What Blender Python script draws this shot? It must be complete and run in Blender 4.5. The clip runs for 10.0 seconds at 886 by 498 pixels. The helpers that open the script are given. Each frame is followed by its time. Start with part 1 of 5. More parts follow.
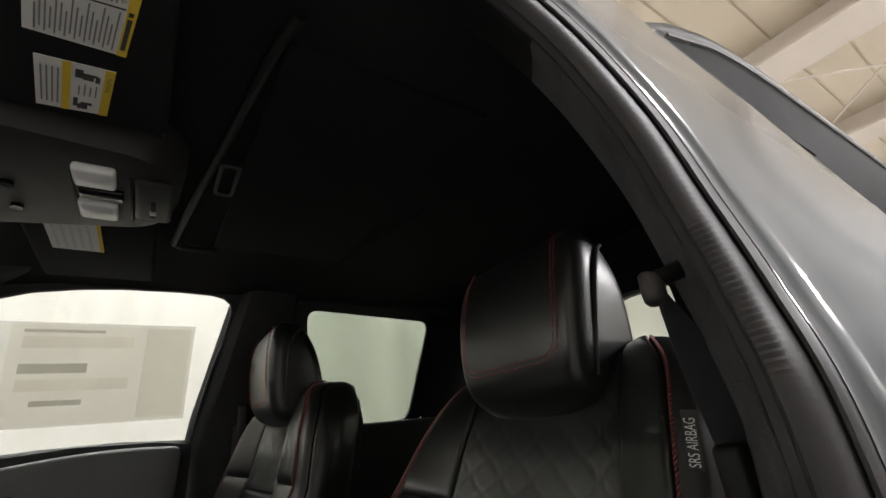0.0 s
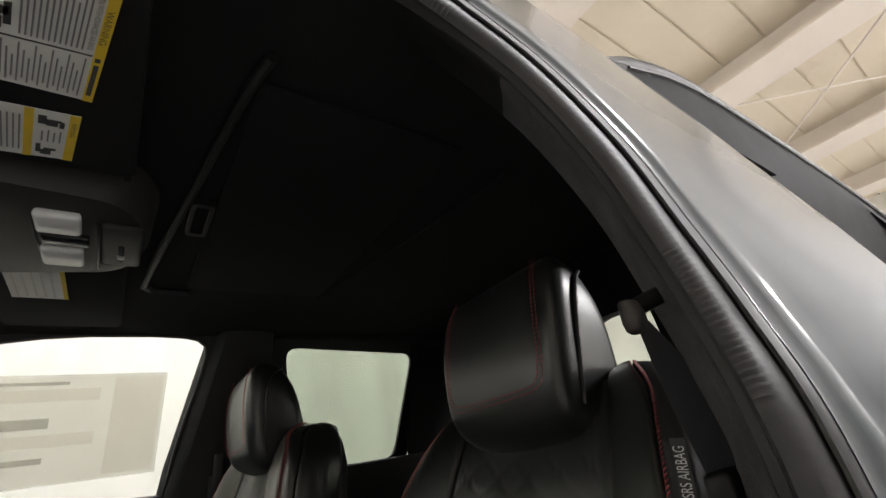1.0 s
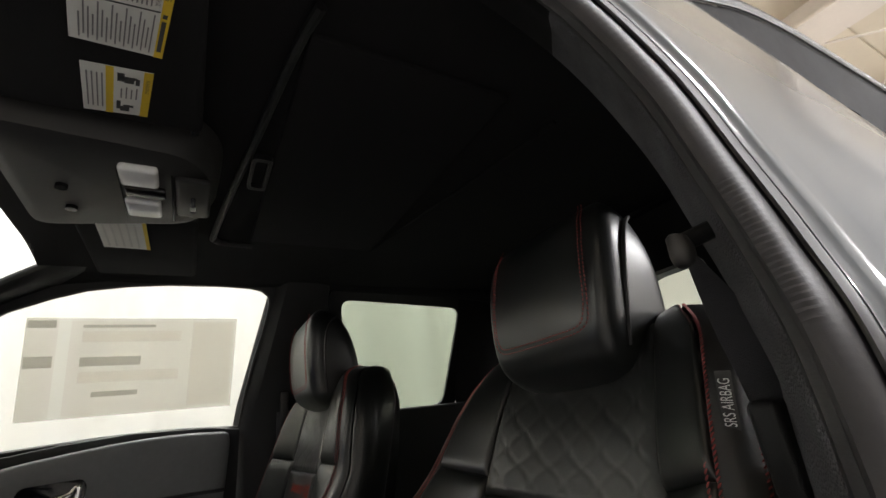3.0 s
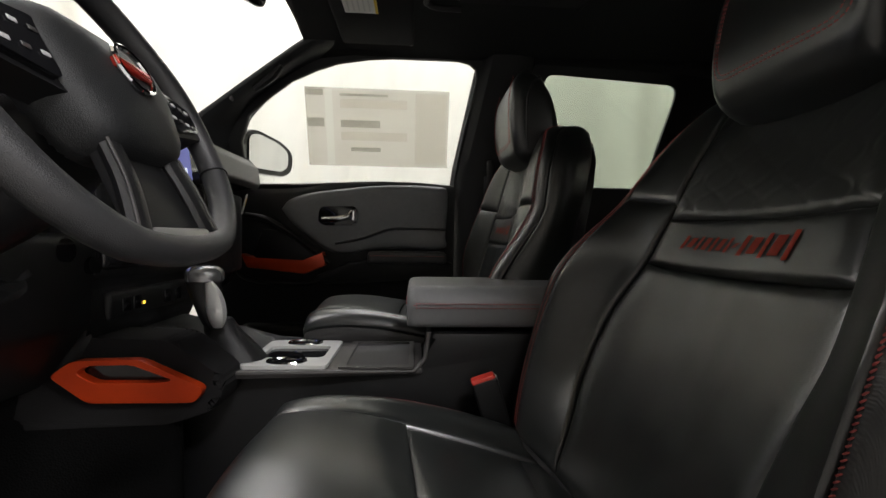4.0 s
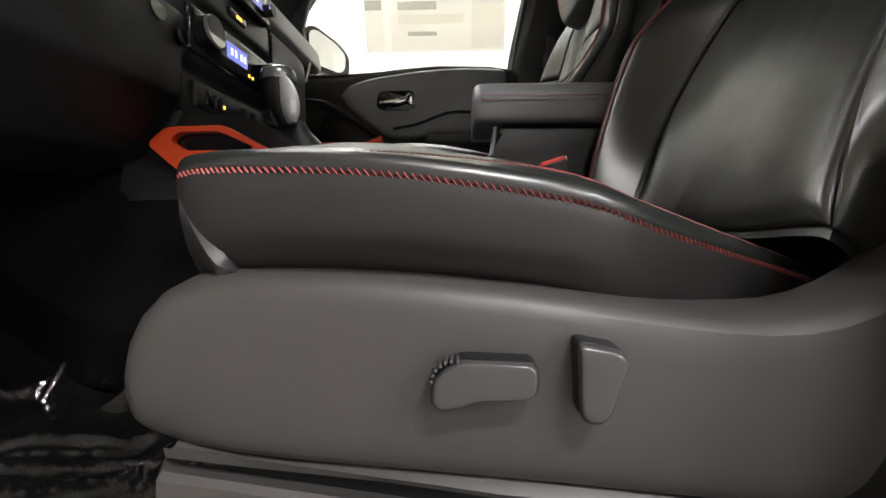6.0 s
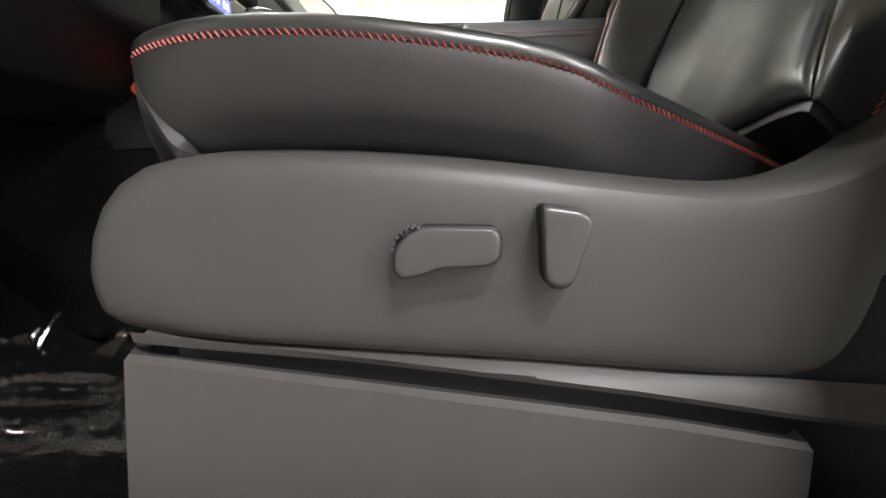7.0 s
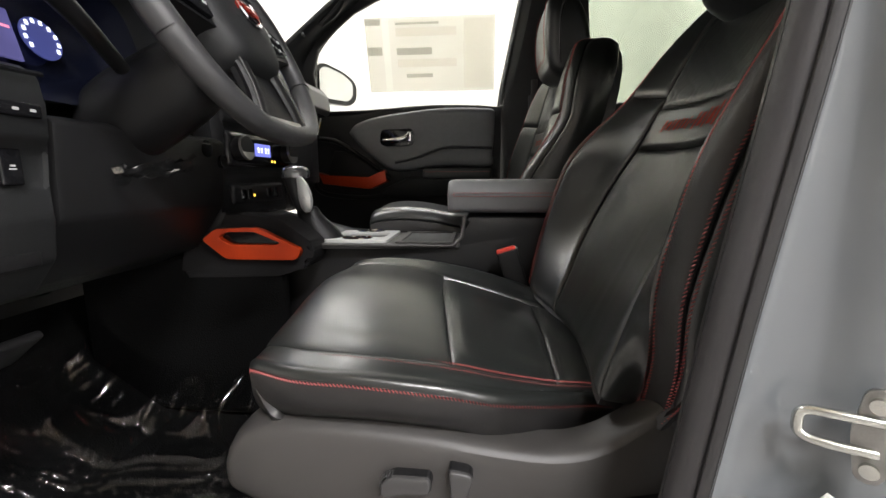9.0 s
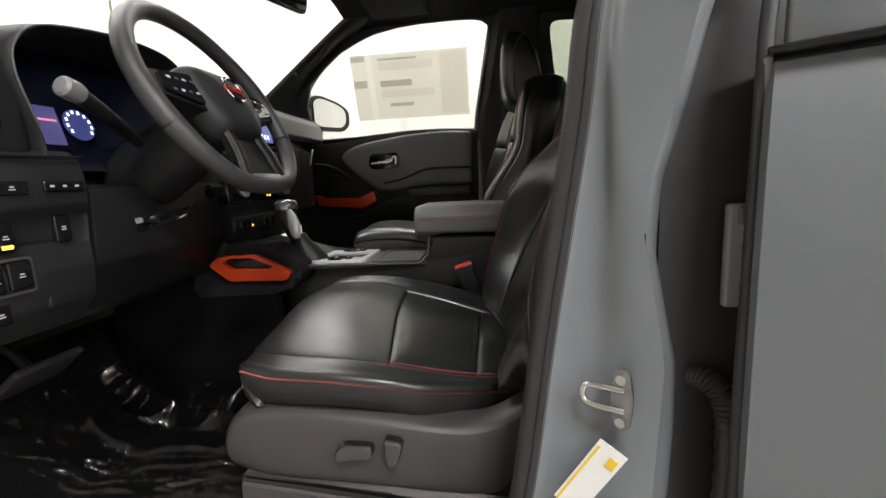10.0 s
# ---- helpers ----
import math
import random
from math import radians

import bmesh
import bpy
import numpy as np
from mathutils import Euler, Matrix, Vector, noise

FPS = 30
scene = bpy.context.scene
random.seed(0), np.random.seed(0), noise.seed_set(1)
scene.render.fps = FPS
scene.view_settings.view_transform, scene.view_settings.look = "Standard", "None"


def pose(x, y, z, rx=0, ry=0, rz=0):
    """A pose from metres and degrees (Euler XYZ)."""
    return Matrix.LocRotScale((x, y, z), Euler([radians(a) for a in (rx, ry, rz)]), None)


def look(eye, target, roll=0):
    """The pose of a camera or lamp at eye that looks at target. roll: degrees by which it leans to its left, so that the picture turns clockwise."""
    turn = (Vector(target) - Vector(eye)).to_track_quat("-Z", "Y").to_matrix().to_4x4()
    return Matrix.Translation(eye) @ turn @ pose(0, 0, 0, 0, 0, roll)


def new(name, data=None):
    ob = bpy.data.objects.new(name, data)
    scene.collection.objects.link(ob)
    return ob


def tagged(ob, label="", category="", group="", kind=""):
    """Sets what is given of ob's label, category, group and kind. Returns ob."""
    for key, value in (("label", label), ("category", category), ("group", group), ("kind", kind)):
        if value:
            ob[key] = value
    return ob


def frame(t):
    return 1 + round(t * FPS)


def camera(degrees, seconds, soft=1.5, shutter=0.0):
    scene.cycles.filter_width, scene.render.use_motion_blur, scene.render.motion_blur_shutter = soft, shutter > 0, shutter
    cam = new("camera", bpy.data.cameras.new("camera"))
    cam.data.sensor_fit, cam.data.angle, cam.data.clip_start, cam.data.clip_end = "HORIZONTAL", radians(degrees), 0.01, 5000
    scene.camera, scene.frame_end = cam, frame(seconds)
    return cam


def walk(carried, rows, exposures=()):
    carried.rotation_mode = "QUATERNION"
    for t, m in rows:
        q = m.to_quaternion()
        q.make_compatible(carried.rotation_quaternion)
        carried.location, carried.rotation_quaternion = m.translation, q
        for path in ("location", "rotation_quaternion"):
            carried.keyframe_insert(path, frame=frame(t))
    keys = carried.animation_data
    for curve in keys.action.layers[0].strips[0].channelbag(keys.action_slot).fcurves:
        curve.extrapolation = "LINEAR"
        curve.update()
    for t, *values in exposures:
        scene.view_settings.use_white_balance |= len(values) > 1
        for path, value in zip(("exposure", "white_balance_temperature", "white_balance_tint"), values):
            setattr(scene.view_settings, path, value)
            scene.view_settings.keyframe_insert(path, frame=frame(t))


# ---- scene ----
cam = camera(91.7, 10.0)
PATH = [
    (0, (-0.05, -0.855, 1.294), (1.016, 0.657, 2.054), -6.1),
    (0.5, (-0.047, -0.857, 1.301), (1.09, 0.546, 2.16), -9.1),
    (1, (-0.048, -0.856, 1.302), (1.078, 0.554, 2.166), -9.9),
    (1.5, (-0.054, -0.858, 1.303), (1.044, 0.56, 2.188), -10.1),
    (2, (-0.055, -0.858, 1.303), (1.016, 0.584, 2.182), -9.7),
    (2.2, (-0.055, -0.857, 1.302), (1.01, 0.589, 2.183), -9.6),
    (3.3, (-0.051, -0.859, 1.247), (0.728, 0.9, 1.792), -4.6),
    (3.5, (-0.048, -0.869, 1.22), (0.504, 1.019, 1.583), -2.7),
    (4, (-0.061, -0.893, 1.13), (0.065, 1.102, 1.075), 0.9),
    (4.5, (-0.069, -0.905, 1.028), (-0.079, 1.089, 0.872), 0.3),
    (5, (-0.074, -0.904, 0.917), (-0.118, 1.094, 0.842), 0.5),
    (5.5, (-0.083, -0.908, 0.836), (-0.148, 1.089, 0.73), 0.5),
    (6, (-0.092, -0.907, 0.777), (-0.19, 1.085, 0.62), 0.2),
    (6.2, (-0.085, -0.91, 0.747), (-0.19, 1.079, 0.556), 0.1),
    (7.3, (-0.066, -0.902, 0.711), (-0.182, 1.079, 0.458), -1.1),
    (7.5, (-0.064, -0.9, 0.713), (-0.184, 1.08, 0.459), -1.3),
    (8, (-0.061, -0.918, 0.756), (-0.218, 1.057, 0.482), -2.9),
    (8.5, (-0.046, -1.019, 0.905), (-0.199, 0.952, 0.603), -0.3),
    (9, (0.006, -1.115, 1.042), (-0.168, 0.85, 0.708), -0.2),
    (9.5, (0.035, -1.217, 1.108), (-0.152, 0.748, 0.786), -0.7),
    (10, (0.155, -1.269, 1.106), (-0.089, 0.69, 0.787), -2.7),
]
EXPOSURES = [(0.0, -0.12), (0.5, 0.04), (2.2, 0.1), (3.5, 0.05), (4.0, -0.12), (4.5, 0.06), (5.0, 0.28), (5.5, 0.03), (6.0, 0.56), (7.3, 0.96), (7.8, 0.95), (8.5, 0.92), (9.2, 0.45), (10.0, 0.26)]
walk(cam, [(t, look(eye, target, roll)) for t, eye, target, roll in PATH], EXPOSURES)


# ---- light ----
world = bpy.data.worlds.new("hall_air")
scene.world = world
world.use_nodes = True
world.node_tree.nodes["Background"].inputs[0].default_value = (0.9, 0.95, 1.0, 1)
world.node_tree.nodes["Background"].inputs[1].default_value = 0.02


def area_lamp(name, at, to, sx, sy, watts, colour):
    d = bpy.data.lights.new(name, "AREA")
    d.shape, d.size, d.size_y, d.energy, d.color = "RECTANGLE", sx, sy, watts, colour
    ob = new(name, d)
    ob.matrix_world = look(at, to)
    return ob


WARM = (1.0, 0.985, 1.0)
area_lamp("ceiling_lamp_near", (1.3, -3.11, 4.25), (0.9, -2.2, 0), 1.2, 0.08, 88, WARM)
area_lamp("ceiling_lamp_near_twin", (1.3, -3.29, 4.25), (0.9, -2.2, 0), 1.2, 0.08, 88, WARM)
area_lamp("ceiling_lamp_far", (0.0, 2.62, 4.25), (0.0, 3.02, 2.3), 5.0, 0.2, 150, WARM)
area_lamp("ceiling_lamp_front", (-3.1, 0.6, 4.25), (-3.6, 0.6, 2.2), 0.2, 4.0, 115, WARM)
area_lamp("ceiling_lamp_rear", (7.0, -4.6, 4.25), (7.0, -4.2, 0), 5.0, 0.2, 780, WARM)


# ---- materials ----
def mat(name, colour, rough=0.5, metal=0.0, vary=0.15, scale=6.0, grain=0.0, grain_scale=900.0, rough_vary=0.1, coat=0.0, spec=0.5, wave=0.0, wave_scale=150.0, coat_rough=0.0):
    m = bpy.data.materials.new(name)
    m.use_nodes = True
    nt = m.node_tree
    n, l = nt.nodes, nt.links
    b = n["Principled BSDF"]
    b.inputs["Metallic"].default_value = metal
    b.inputs["Coat Weight"].default_value = coat
    b.inputs["Coat Roughness"].default_value = min(0.4, 0.06 + max(0, coat_rough))
    b.inputs["Specular IOR Level"].default_value = spec
    tc = n.new("ShaderNodeTexCoord")
    big, small = n.new("ShaderNodeTexNoise"), n.new("ShaderNodeTexNoise")
    big.inputs["Scale"].default_value, big.inputs["Detail"].default_value = scale, 4
    small.inputs["Scale"].default_value, small.inputs["Detail"].default_value = scale * 14, 3
    for t in (big, small):
        l.new(tc.outputs["Object"], t.inputs["Vector"])
    mix = n.new("ShaderNodeMath")
    mix.operation = "MULTIPLY_ADD"
    l.new(small.outputs["Fac"], mix.inputs[0])
    mix.inputs[1].default_value = 0.4
    l.new(big.outputs["Fac"], mix.inputs[2])
    ramp = n.new("ShaderNodeMapRange")
    ramp.inputs["From Min"].default_value, ramp.inputs["From Max"].default_value = 0.35, 1.05
    ramp.inputs["To Min"].default_value, ramp.inputs["To Max"].default_value = 1 - vary, 1 + vary
    l.new(mix.outputs[0], ramp.inputs["Value"])
    col = n.new("ShaderNodeVectorMath")
    col.operation = "SCALE"
    col.inputs[0].default_value = colour[:3]
    l.new(ramp.outputs[0], col.inputs["Scale"])
    l.new(col.outputs[0], b.inputs["Base Color"])
    rr = n.new("ShaderNodeMapRange")
    rr.inputs["From Min"].default_value, rr.inputs["From Max"].default_value = 0.35, 1.05
    rr.inputs["To Min"].default_value, rr.inputs["To Max"].default_value = rough * (1 - rough_vary), rough * (1 + rough_vary)
    l.new(mix.outputs[0], rr.inputs["Value"])
    l.new(rr.outputs[0], b.inputs["Roughness"])
    if grain or wave:
        bump = n.new("ShaderNodeBump")
        bump.inputs["Distance"].default_value = 0.001
        if wave:
            g = n.new("ShaderNodeTexWave")
            g.inputs["Scale"].default_value, g.inputs["Distortion"].default_value = wave_scale, 0.8
            bump.inputs["Strength"].default_value = wave
            l.new(tc.outputs["Object"], g.inputs["Vector"])
            l.new(g.outputs["Fac"], bump.inputs["Height"])
        else:
            g = n.new("ShaderNodeTexVoronoi")
            g.inputs["Scale"].default_value = grain_scale
            bump.inputs["Strength"].default_value = grain
            l.new(tc.outputs["Object"], g.inputs["Vector"])
            l.new(g.outputs["Distance"], bump.inputs["Height"])
        l.new(bump.outputs[0], b.inputs["Normal"])
    return m


def glow(name, colour, strength):
    m = bpy.data.materials.new(name)
    m.use_nodes = True
    b = m.node_tree.nodes["Principled BSDF"]
    b.inputs["Base Color"].default_value = (*[c * 0.3 for c in colour], 1)
    b.inputs["Emission Color"].default_value = (*colour, 1)
    b.inputs["Emission Strength"].default_value = strength
    return m


def pane_mat(name, tint, gloss=0.06, rough=0.02, ior=0.0):
    m = bpy.data.materials.new(name)
    m.use_nodes = True
    n, l = m.node_tree.nodes, m.node_tree.links
    n.clear()
    out, mix, tr, gl = (n.new(k) for k in ("ShaderNodeOutputMaterial", "ShaderNodeMixShader", "ShaderNodeBsdfTransparent", "ShaderNodeBsdfGlossy"))
    tr.inputs[0].default_value = (*tint, 1)
    gl.inputs["Roughness"].default_value = rough
    mix.inputs[0].default_value = gloss
    if ior:
        fr = n.new("ShaderNodeFresnel")
        fr.inputs[0].default_value = ior
        l.new(fr.outputs[0], mix.inputs[0])
    l.new(tr.outputs[0], mix.inputs[1])
    l.new(gl.outputs[0], mix.inputs[2])
    l.new(mix.outputs[0], out.inputs[0])
    return m


LEATHER = mat("black_leather", (0.0140, 0.0156, 0.0148), 0.32, spec=0.65, grain=0.08, grain_scale=900, rough_vary=0.12, scale=9, coat=0.2, coat_rough=0.18)
LEATHER_SIDE = mat("black_vinyl", (0.019, 0.018, 0.018), 0.42, grain=0.08, grain_scale=900, scale=7)
PERF = mat("perforated_leather", (0.022, 0.022, 0.022), 0.42, wave=0.22, wave_scale=430)
THREAD = mat("red_thread", (0.25, 0.046, 0.043), 0.6, vary=0.2, scale=60)
RED_LOGO = mat("red_embroidery", (0.40, 0.035, 0.012), 0.65, vary=0.3, scale=120)
PLASTIC = mat("charcoal_plastic", (0.046, 0.0433, 0.0415), 0.46, grain=0.09, grain_scale=1600, scale=5, vary=0.08)
BLACK_PLASTIC = mat("black_plastic", (0.0085, 0.0085, 0.009), 0.42, spec=0.32, grain=0.25, grain_scale=1200, scale=6)
SWITCH = mat("satin_switch_face", (0.048, 0.047, 0.047), 0.30, vary=0.06)
SOFT_DASH = mat("soft_black_dash", (0.0100, 0.0106, 0.0112), 0.55, spec=0.4, grain=0.35, grain_scale=800, scale=5)
GREY_DASH = mat("grey_dash_trim", (0.16, 0.155, 0.15), 0.5, grain=0.2, grain_scale=1000)
GLOSS_BLACK = mat("gloss_black", (0.008, 0.008, 0.009), 0.12, rough_vary=0.3, vary=0.05)
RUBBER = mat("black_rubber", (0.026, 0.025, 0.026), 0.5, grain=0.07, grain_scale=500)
SEAL = mat("door_seal_rubber", (0.032, 0.030, 0.032), 0.46, grain=0.08, grain_scale=1500)
FABRIC = mat("grey_pillar_fabric", (0.080, 0.079, 0.086), 0.9, grain=0.9, grain_scale=420, scale=22, vary=0.6)
LINER = mat("black_headliner_cloth", (0.012, 0.0115, 0.012), 0.95, grain=0.3, grain_scale=600, spec=0.2)
CARPET = mat("black_carpet", (0.004, 0.004, 0.004), 0.95, grain=0.9, grain_scale=250, spec=0.05)
PAINT = mat("grey_blue_car_paint", (0.135, 0.146, 0.155), 0.5, spec=0.2, vary=0.03, coat=1.0, coat_rough=0.03, scale=3)
PAINT_IN = mat("grey_blue_inner_paint", (0.19, 0.20, 0.213), 0.45, vary=0.06, coat=0.5, coat_rough=0.1, scale=12)
ORANGE = mat("orange_metallic_trim", (0.62, 0.055, 0.008), 0.36, vary=0.1, metal=0.25, scale=20)
CHROME = mat("chrome", (0.75, 0.76, 0.78), 0.08, metal=1.0, vary=0.04)
# Lighter than SATIN: the window's reflection is put into the base colour.
GATE = mat("satin_with_window_sheen", (0.70, 0.70, 0.69), 0.3, metal=0.4, vary=0.05)
SATIN = mat("satin_silver_trim", (0.42, 0.42, 0.41), 0.32, metal=0.9, vary=0.05)
STEEL = mat("zinc_steel", (0.62, 0.63, 0.60), 0.25, metal=1.0, vary=0.15, scale=60)
BELT = mat("grey_seat_belt_webbing", (0.08, 0.08, 0.088), 0.6, grain=0.7, grain_scale=1300, scale=90)
RED_BUTTON = mat("red_buckle_plastic", (0.62, 0.045, 0.03), 0.35, vary=0.06)
PAPER = mat("white_label_paper", (0.72, 0.72, 0.68), 0.6, vary=0.05, scale=20)
YELLOW = mat("yellow_warning_print", (0.72, 0.50, 0.03), 0.55, vary=0.06, scale=20)
INK = mat("dark_print", (0.05, 0.05, 0.05), 0.6)
GREY_INK = mat("small_grey_print", (0.20, 0.20, 0.20), 0.6)
WHITE_PRINT = mat("white_print", (0.75, 0.75, 0.74), 0.5)
GREY_PRINT = mat("grey_switch_print", (0.40, 0.40, 0.40), 0.5)
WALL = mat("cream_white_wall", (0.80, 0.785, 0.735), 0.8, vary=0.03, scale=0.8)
BOUNCE_WALL = mat("bounce_grey_wall", (0.52, 0.51, 0.485), 0.8, vary=0.05, scale=0.8)
ROOF_SHEET = mat("cream_roof_sheet", (0.76, 0.68, 0.55), 0.6, vary=0.06, scale=1.2)
BEAM = mat("white_painted_beam", (0.80, 0.73, 0.66), 0.5, vary=0.05, scale=2)
CONCRETE = mat("grey_concrete_floor", (0.30, 0.285, 0.27), 0.5, vary=0.15, scale=1.5, grain=0.2, grain_scale=60)
LAMP_GLASS = mat("frosted_lamp_lens", (0.85, 0.86, 0.85), 0.18, vary=0.12, scale=30, coat=0.6)
GLASS = pane_mat("clear_window_glass", (0.95, 0.97, 0.96), 0.05)
TINTED = pane_mat("privacy_window_glass", (0.62, 0.67, 0.61), 0.05)
FILM = pane_mat("clear_plastic_film", (0.94, 0.94, 0.95), 0.05, 0.07, ior=1.54)


# ---- helpers for meshes ----
def part(name, bm, material, parent=None, label="", smooth=True, bevel=0.0, sub=0):
    bmesh.ops.recalc_face_normals(bm, faces=bm.faces)
    me = bpy.data.meshes.new(name)
    bm.to_mesh(me)
    bm.free()
    me.materials.append(material)
    if smooth:
        me.polygons.foreach_set("use_smooth", [True] * len(me.polygons))
        me.set_sharp_from_angle(angle=radians(38))
    ob = new(name, me)
    if parent is not None:
        ob.parent = parent
    if label:
        ob["label"] = label
    if bevel:
        md = ob.modifiers.new("edge", "BEVEL")
        md.width, md.segments, md.limit_method, md.angle_limit = bevel, 3, "ANGLE", radians(35)
    if sub:
        md = ob.modifiers.new("round", "SUBSURF")
        md.levels = md.render_levels = sub
    return ob


def thing(name, label, category, group="", kind="", at=(0, 0, 0)):
    ob = new(name)
    ob.empty_display_size = 0.05
    return tagged(ob, label, category, group, kind)


def box_bm(x0, x1, y0, y1, z0, z1, r=0.0, seg=3):
    bm = bmesh.new()
    bmesh.ops.create_cube(bm, size=1)
    for v in bm.verts:
        v.co = Vector((x0 + (v.co.x + 0.5) * (x1 - x0), y0 + (v.co.y + 0.5) * (y1 - y0), z0 + (v.co.z + 0.5) * (z1 - z0)))
    if r:
        bmesh.ops.bevel(bm, geom=list(bm.edges), offset=r, segments=seg, profile=0.5, affect="EDGES")
    return bm


def turned(bm, m):
    bmesh.ops.transform(bm, matrix=m, verts=bm.verts)
    return bm


def joined(*bms):
    out = bmesh.new()
    for b in bms:
        me = bpy.data.meshes.new("tmp")
        b.to_mesh(me)
        b.free()
        out.from_mesh(me)
        bpy.data.meshes.remove(me)
    return out


def grid_bm(rows, closed=False, caps=False):
    """Rows of points to a skin; closed joins the last point of a row to its first."""
    bm = bmesh.new()
    vs = [[bm.verts.new(p) for p in row] for row in rows]
    for a, b in zip(vs, vs[1:]):
        k = len(a)
        for i in range(k if closed else k - 1):
            j = (i + 1) % k
            bm.faces.new((a[i], a[j], b[j], b[i]))
    if caps and closed:
        bm.faces.new(vs[0])
        bm.faces.new(list(reversed(vs[-1])))
    return bm


def smooth_line(pts, n):
    """A line through the points, n steps a span."""
    p = [Vector(q) for q in pts]
    p = [2 * p[0] - p[1]] + p + [2 * p[-1] - p[-2]]
    out = []
    for i in range(1, len(p) - 2):
        for k in range(n):
            t = k / n
            a, b, c, d = p[i - 1], p[i], p[i + 1], p[i + 2]
            out.append(0.5 * (2 * b + (c - a) * t + (2 * a - 5 * b + 4 * c - d) * t * t + (3 * b - a - 3 * c + d) * t ** 3))
    return out + [p[-2]]


def frames_of(line, up=(0, 0, 1)):
    """Side and up directions along a line."""
    res, u = [], Vector(up)
    for i, p in enumerate(line):
        t = (line[min(i + 1, len(line) - 1)] - line[max(i - 1, 0)]).normalized()
        s = t.cross(u)
        s = s.normalized() if s.length > 1e-6 else Vector((1, 0, 0))
        u = s.cross(t).normalized()
        res.append((t, s, u))
    return res


def tube_bm(line, r, sides=10, up=(0, 0, 1), flat=1.0, caps=True):
    line = [Vector(p) for p in line]
    rows = []
    for i, (p, (t, s, u)) in enumerate(zip(line, frames_of(line, up))):
        q = r[i] if isinstance(r, (list, tuple)) else r
        rows.append([p + s * (q * math.cos(2 * math.pi * k / sides)) + u * (q * flat * math.sin(2 * math.pi * k / sides)) for k in range(sides)])
    return grid_bm(rows, True, caps)


def extruded(outline, axis, a, b, r=0.0):
    """A flat outline in two axes, given depth along the third from a to b."""
    bm = bmesh.new()
    put = {"x": lambda p, d: (d, p[0], p[1]), "y": lambda p, d: (p[0], d, p[1]), "z": lambda p, d: (p[0], p[1], d)}[axis]
    lo, hi = [bm.verts.new(put(p, a)) for p in outline], [bm.verts.new(put(p, b)) for p in outline]
    bm.faces.new(lo)
    bm.faces.new(hi[::-1])
    k = len(outline)
    for i in range(k):
        bm.faces.new((lo[i], lo[(i + 1) % k], hi[(i + 1) % k], hi[i]))
    if r:
        bmesh.ops.bevel(bm, geom=list(bm.edges), offset=r, segments=2, profile=0.5, affect="EDGES")
    return bm


def domed(outline, centre, y, depth):
    """A cap with rounded shoulders over an outline in x and z."""
    rows = []
    for f, d in ((.97, 0), (.97, .45), (.94, .75), (.88, .93), (.78, 1.0), (.4, 1.03), (.02, 1.03)):
        rows.append([(centre[0] + (p[0] - centre[0]) * (1 - (1 - f) * .55), y + depth * d, centre[1] + (p[1] - centre[1]) * f) for p in outline])
    return grid_bm(rows, True, True)


def ring_prism(outer, inner, place):
    """A ring between two outlines with the same count of points, given as place(point, depth)."""
    bm = bmesh.new()
    vs = [[bm.verts.new(place(p, d)) for p in line] for line, d in ((outer, 0), (outer, 1), (inner, 1), (inner, 0))]
    k = len(outer)
    for a, b in ((0, 1), (1, 2), (2, 3), (3, 0)):
        for i in range(k):
            j = (i + 1) % k
            bm.faces.new((vs[a][i], vs[a][j], vs[b][j], vs[b][i]))
    return bm


def rounded(outline, r, n=4):
    """An outline of 2D points with its corners rounded."""
    out, k = [], len(outline)
    for i in range(k):
        a, b, c = (Vector(outline[j % k]) for j in (i - 1, i, i + 1))
        q = min(r, (a - b).length * 0.45, (c - b).length * 0.45)
        s, e = b + (a - b).normalized() * q, b + (c - b).normalized() * q
        for m in range(n + 1):
            t = m / n
            out.append(tuple(s * (1 - t) ** 2 + b * (2 * t * (1 - t)) + e * t * t))
    return out


def stitches_bm(line, normals, pitch=0.0075, size=0.0055, r=0.0010, slant=0.0):
    """Thread stitches along a line, a little proud of the surface."""
    line = [Vector(p) for p in line]
    bms = bmesh.new()
    run, nxt = 0.0, 0.0
    for (a, b), n in zip(zip(line, line[1:]), normals):
        d = (b - a).length
        if d < 1e-7:
            continue
        t = (b - a) / d
        while nxt < run + d:
            c = a + t * (nxt - run) + n * (r * 0.6)
            s = t.cross(n).normalized()
            dr = (t + s * slant).normalized()
            e = dr.cross(n).normalized()
            ring = []
            for k, (along, wide, high) in enumerate(((-0.5, 0.5, -0.4), (-0.25, 1, 0.8), (0.25, 1, 0.8), (0.5, 0.5, -0.4))):
                q = c + dr * (along * size)
                ring.append([bms.verts.new(q + e * (r * wide) - n * r), bms.verts.new(q + n * (r * high)), bms.verts.new(q - e * (r * wide) - n * r)])
            for p, q in zip(ring, ring[1:]):
                for i in range(2):
                    bms.faces.new((p[i], p[i + 1], q[i + 1], q[i]))
            nxt += pitch
        run += d
    return bms


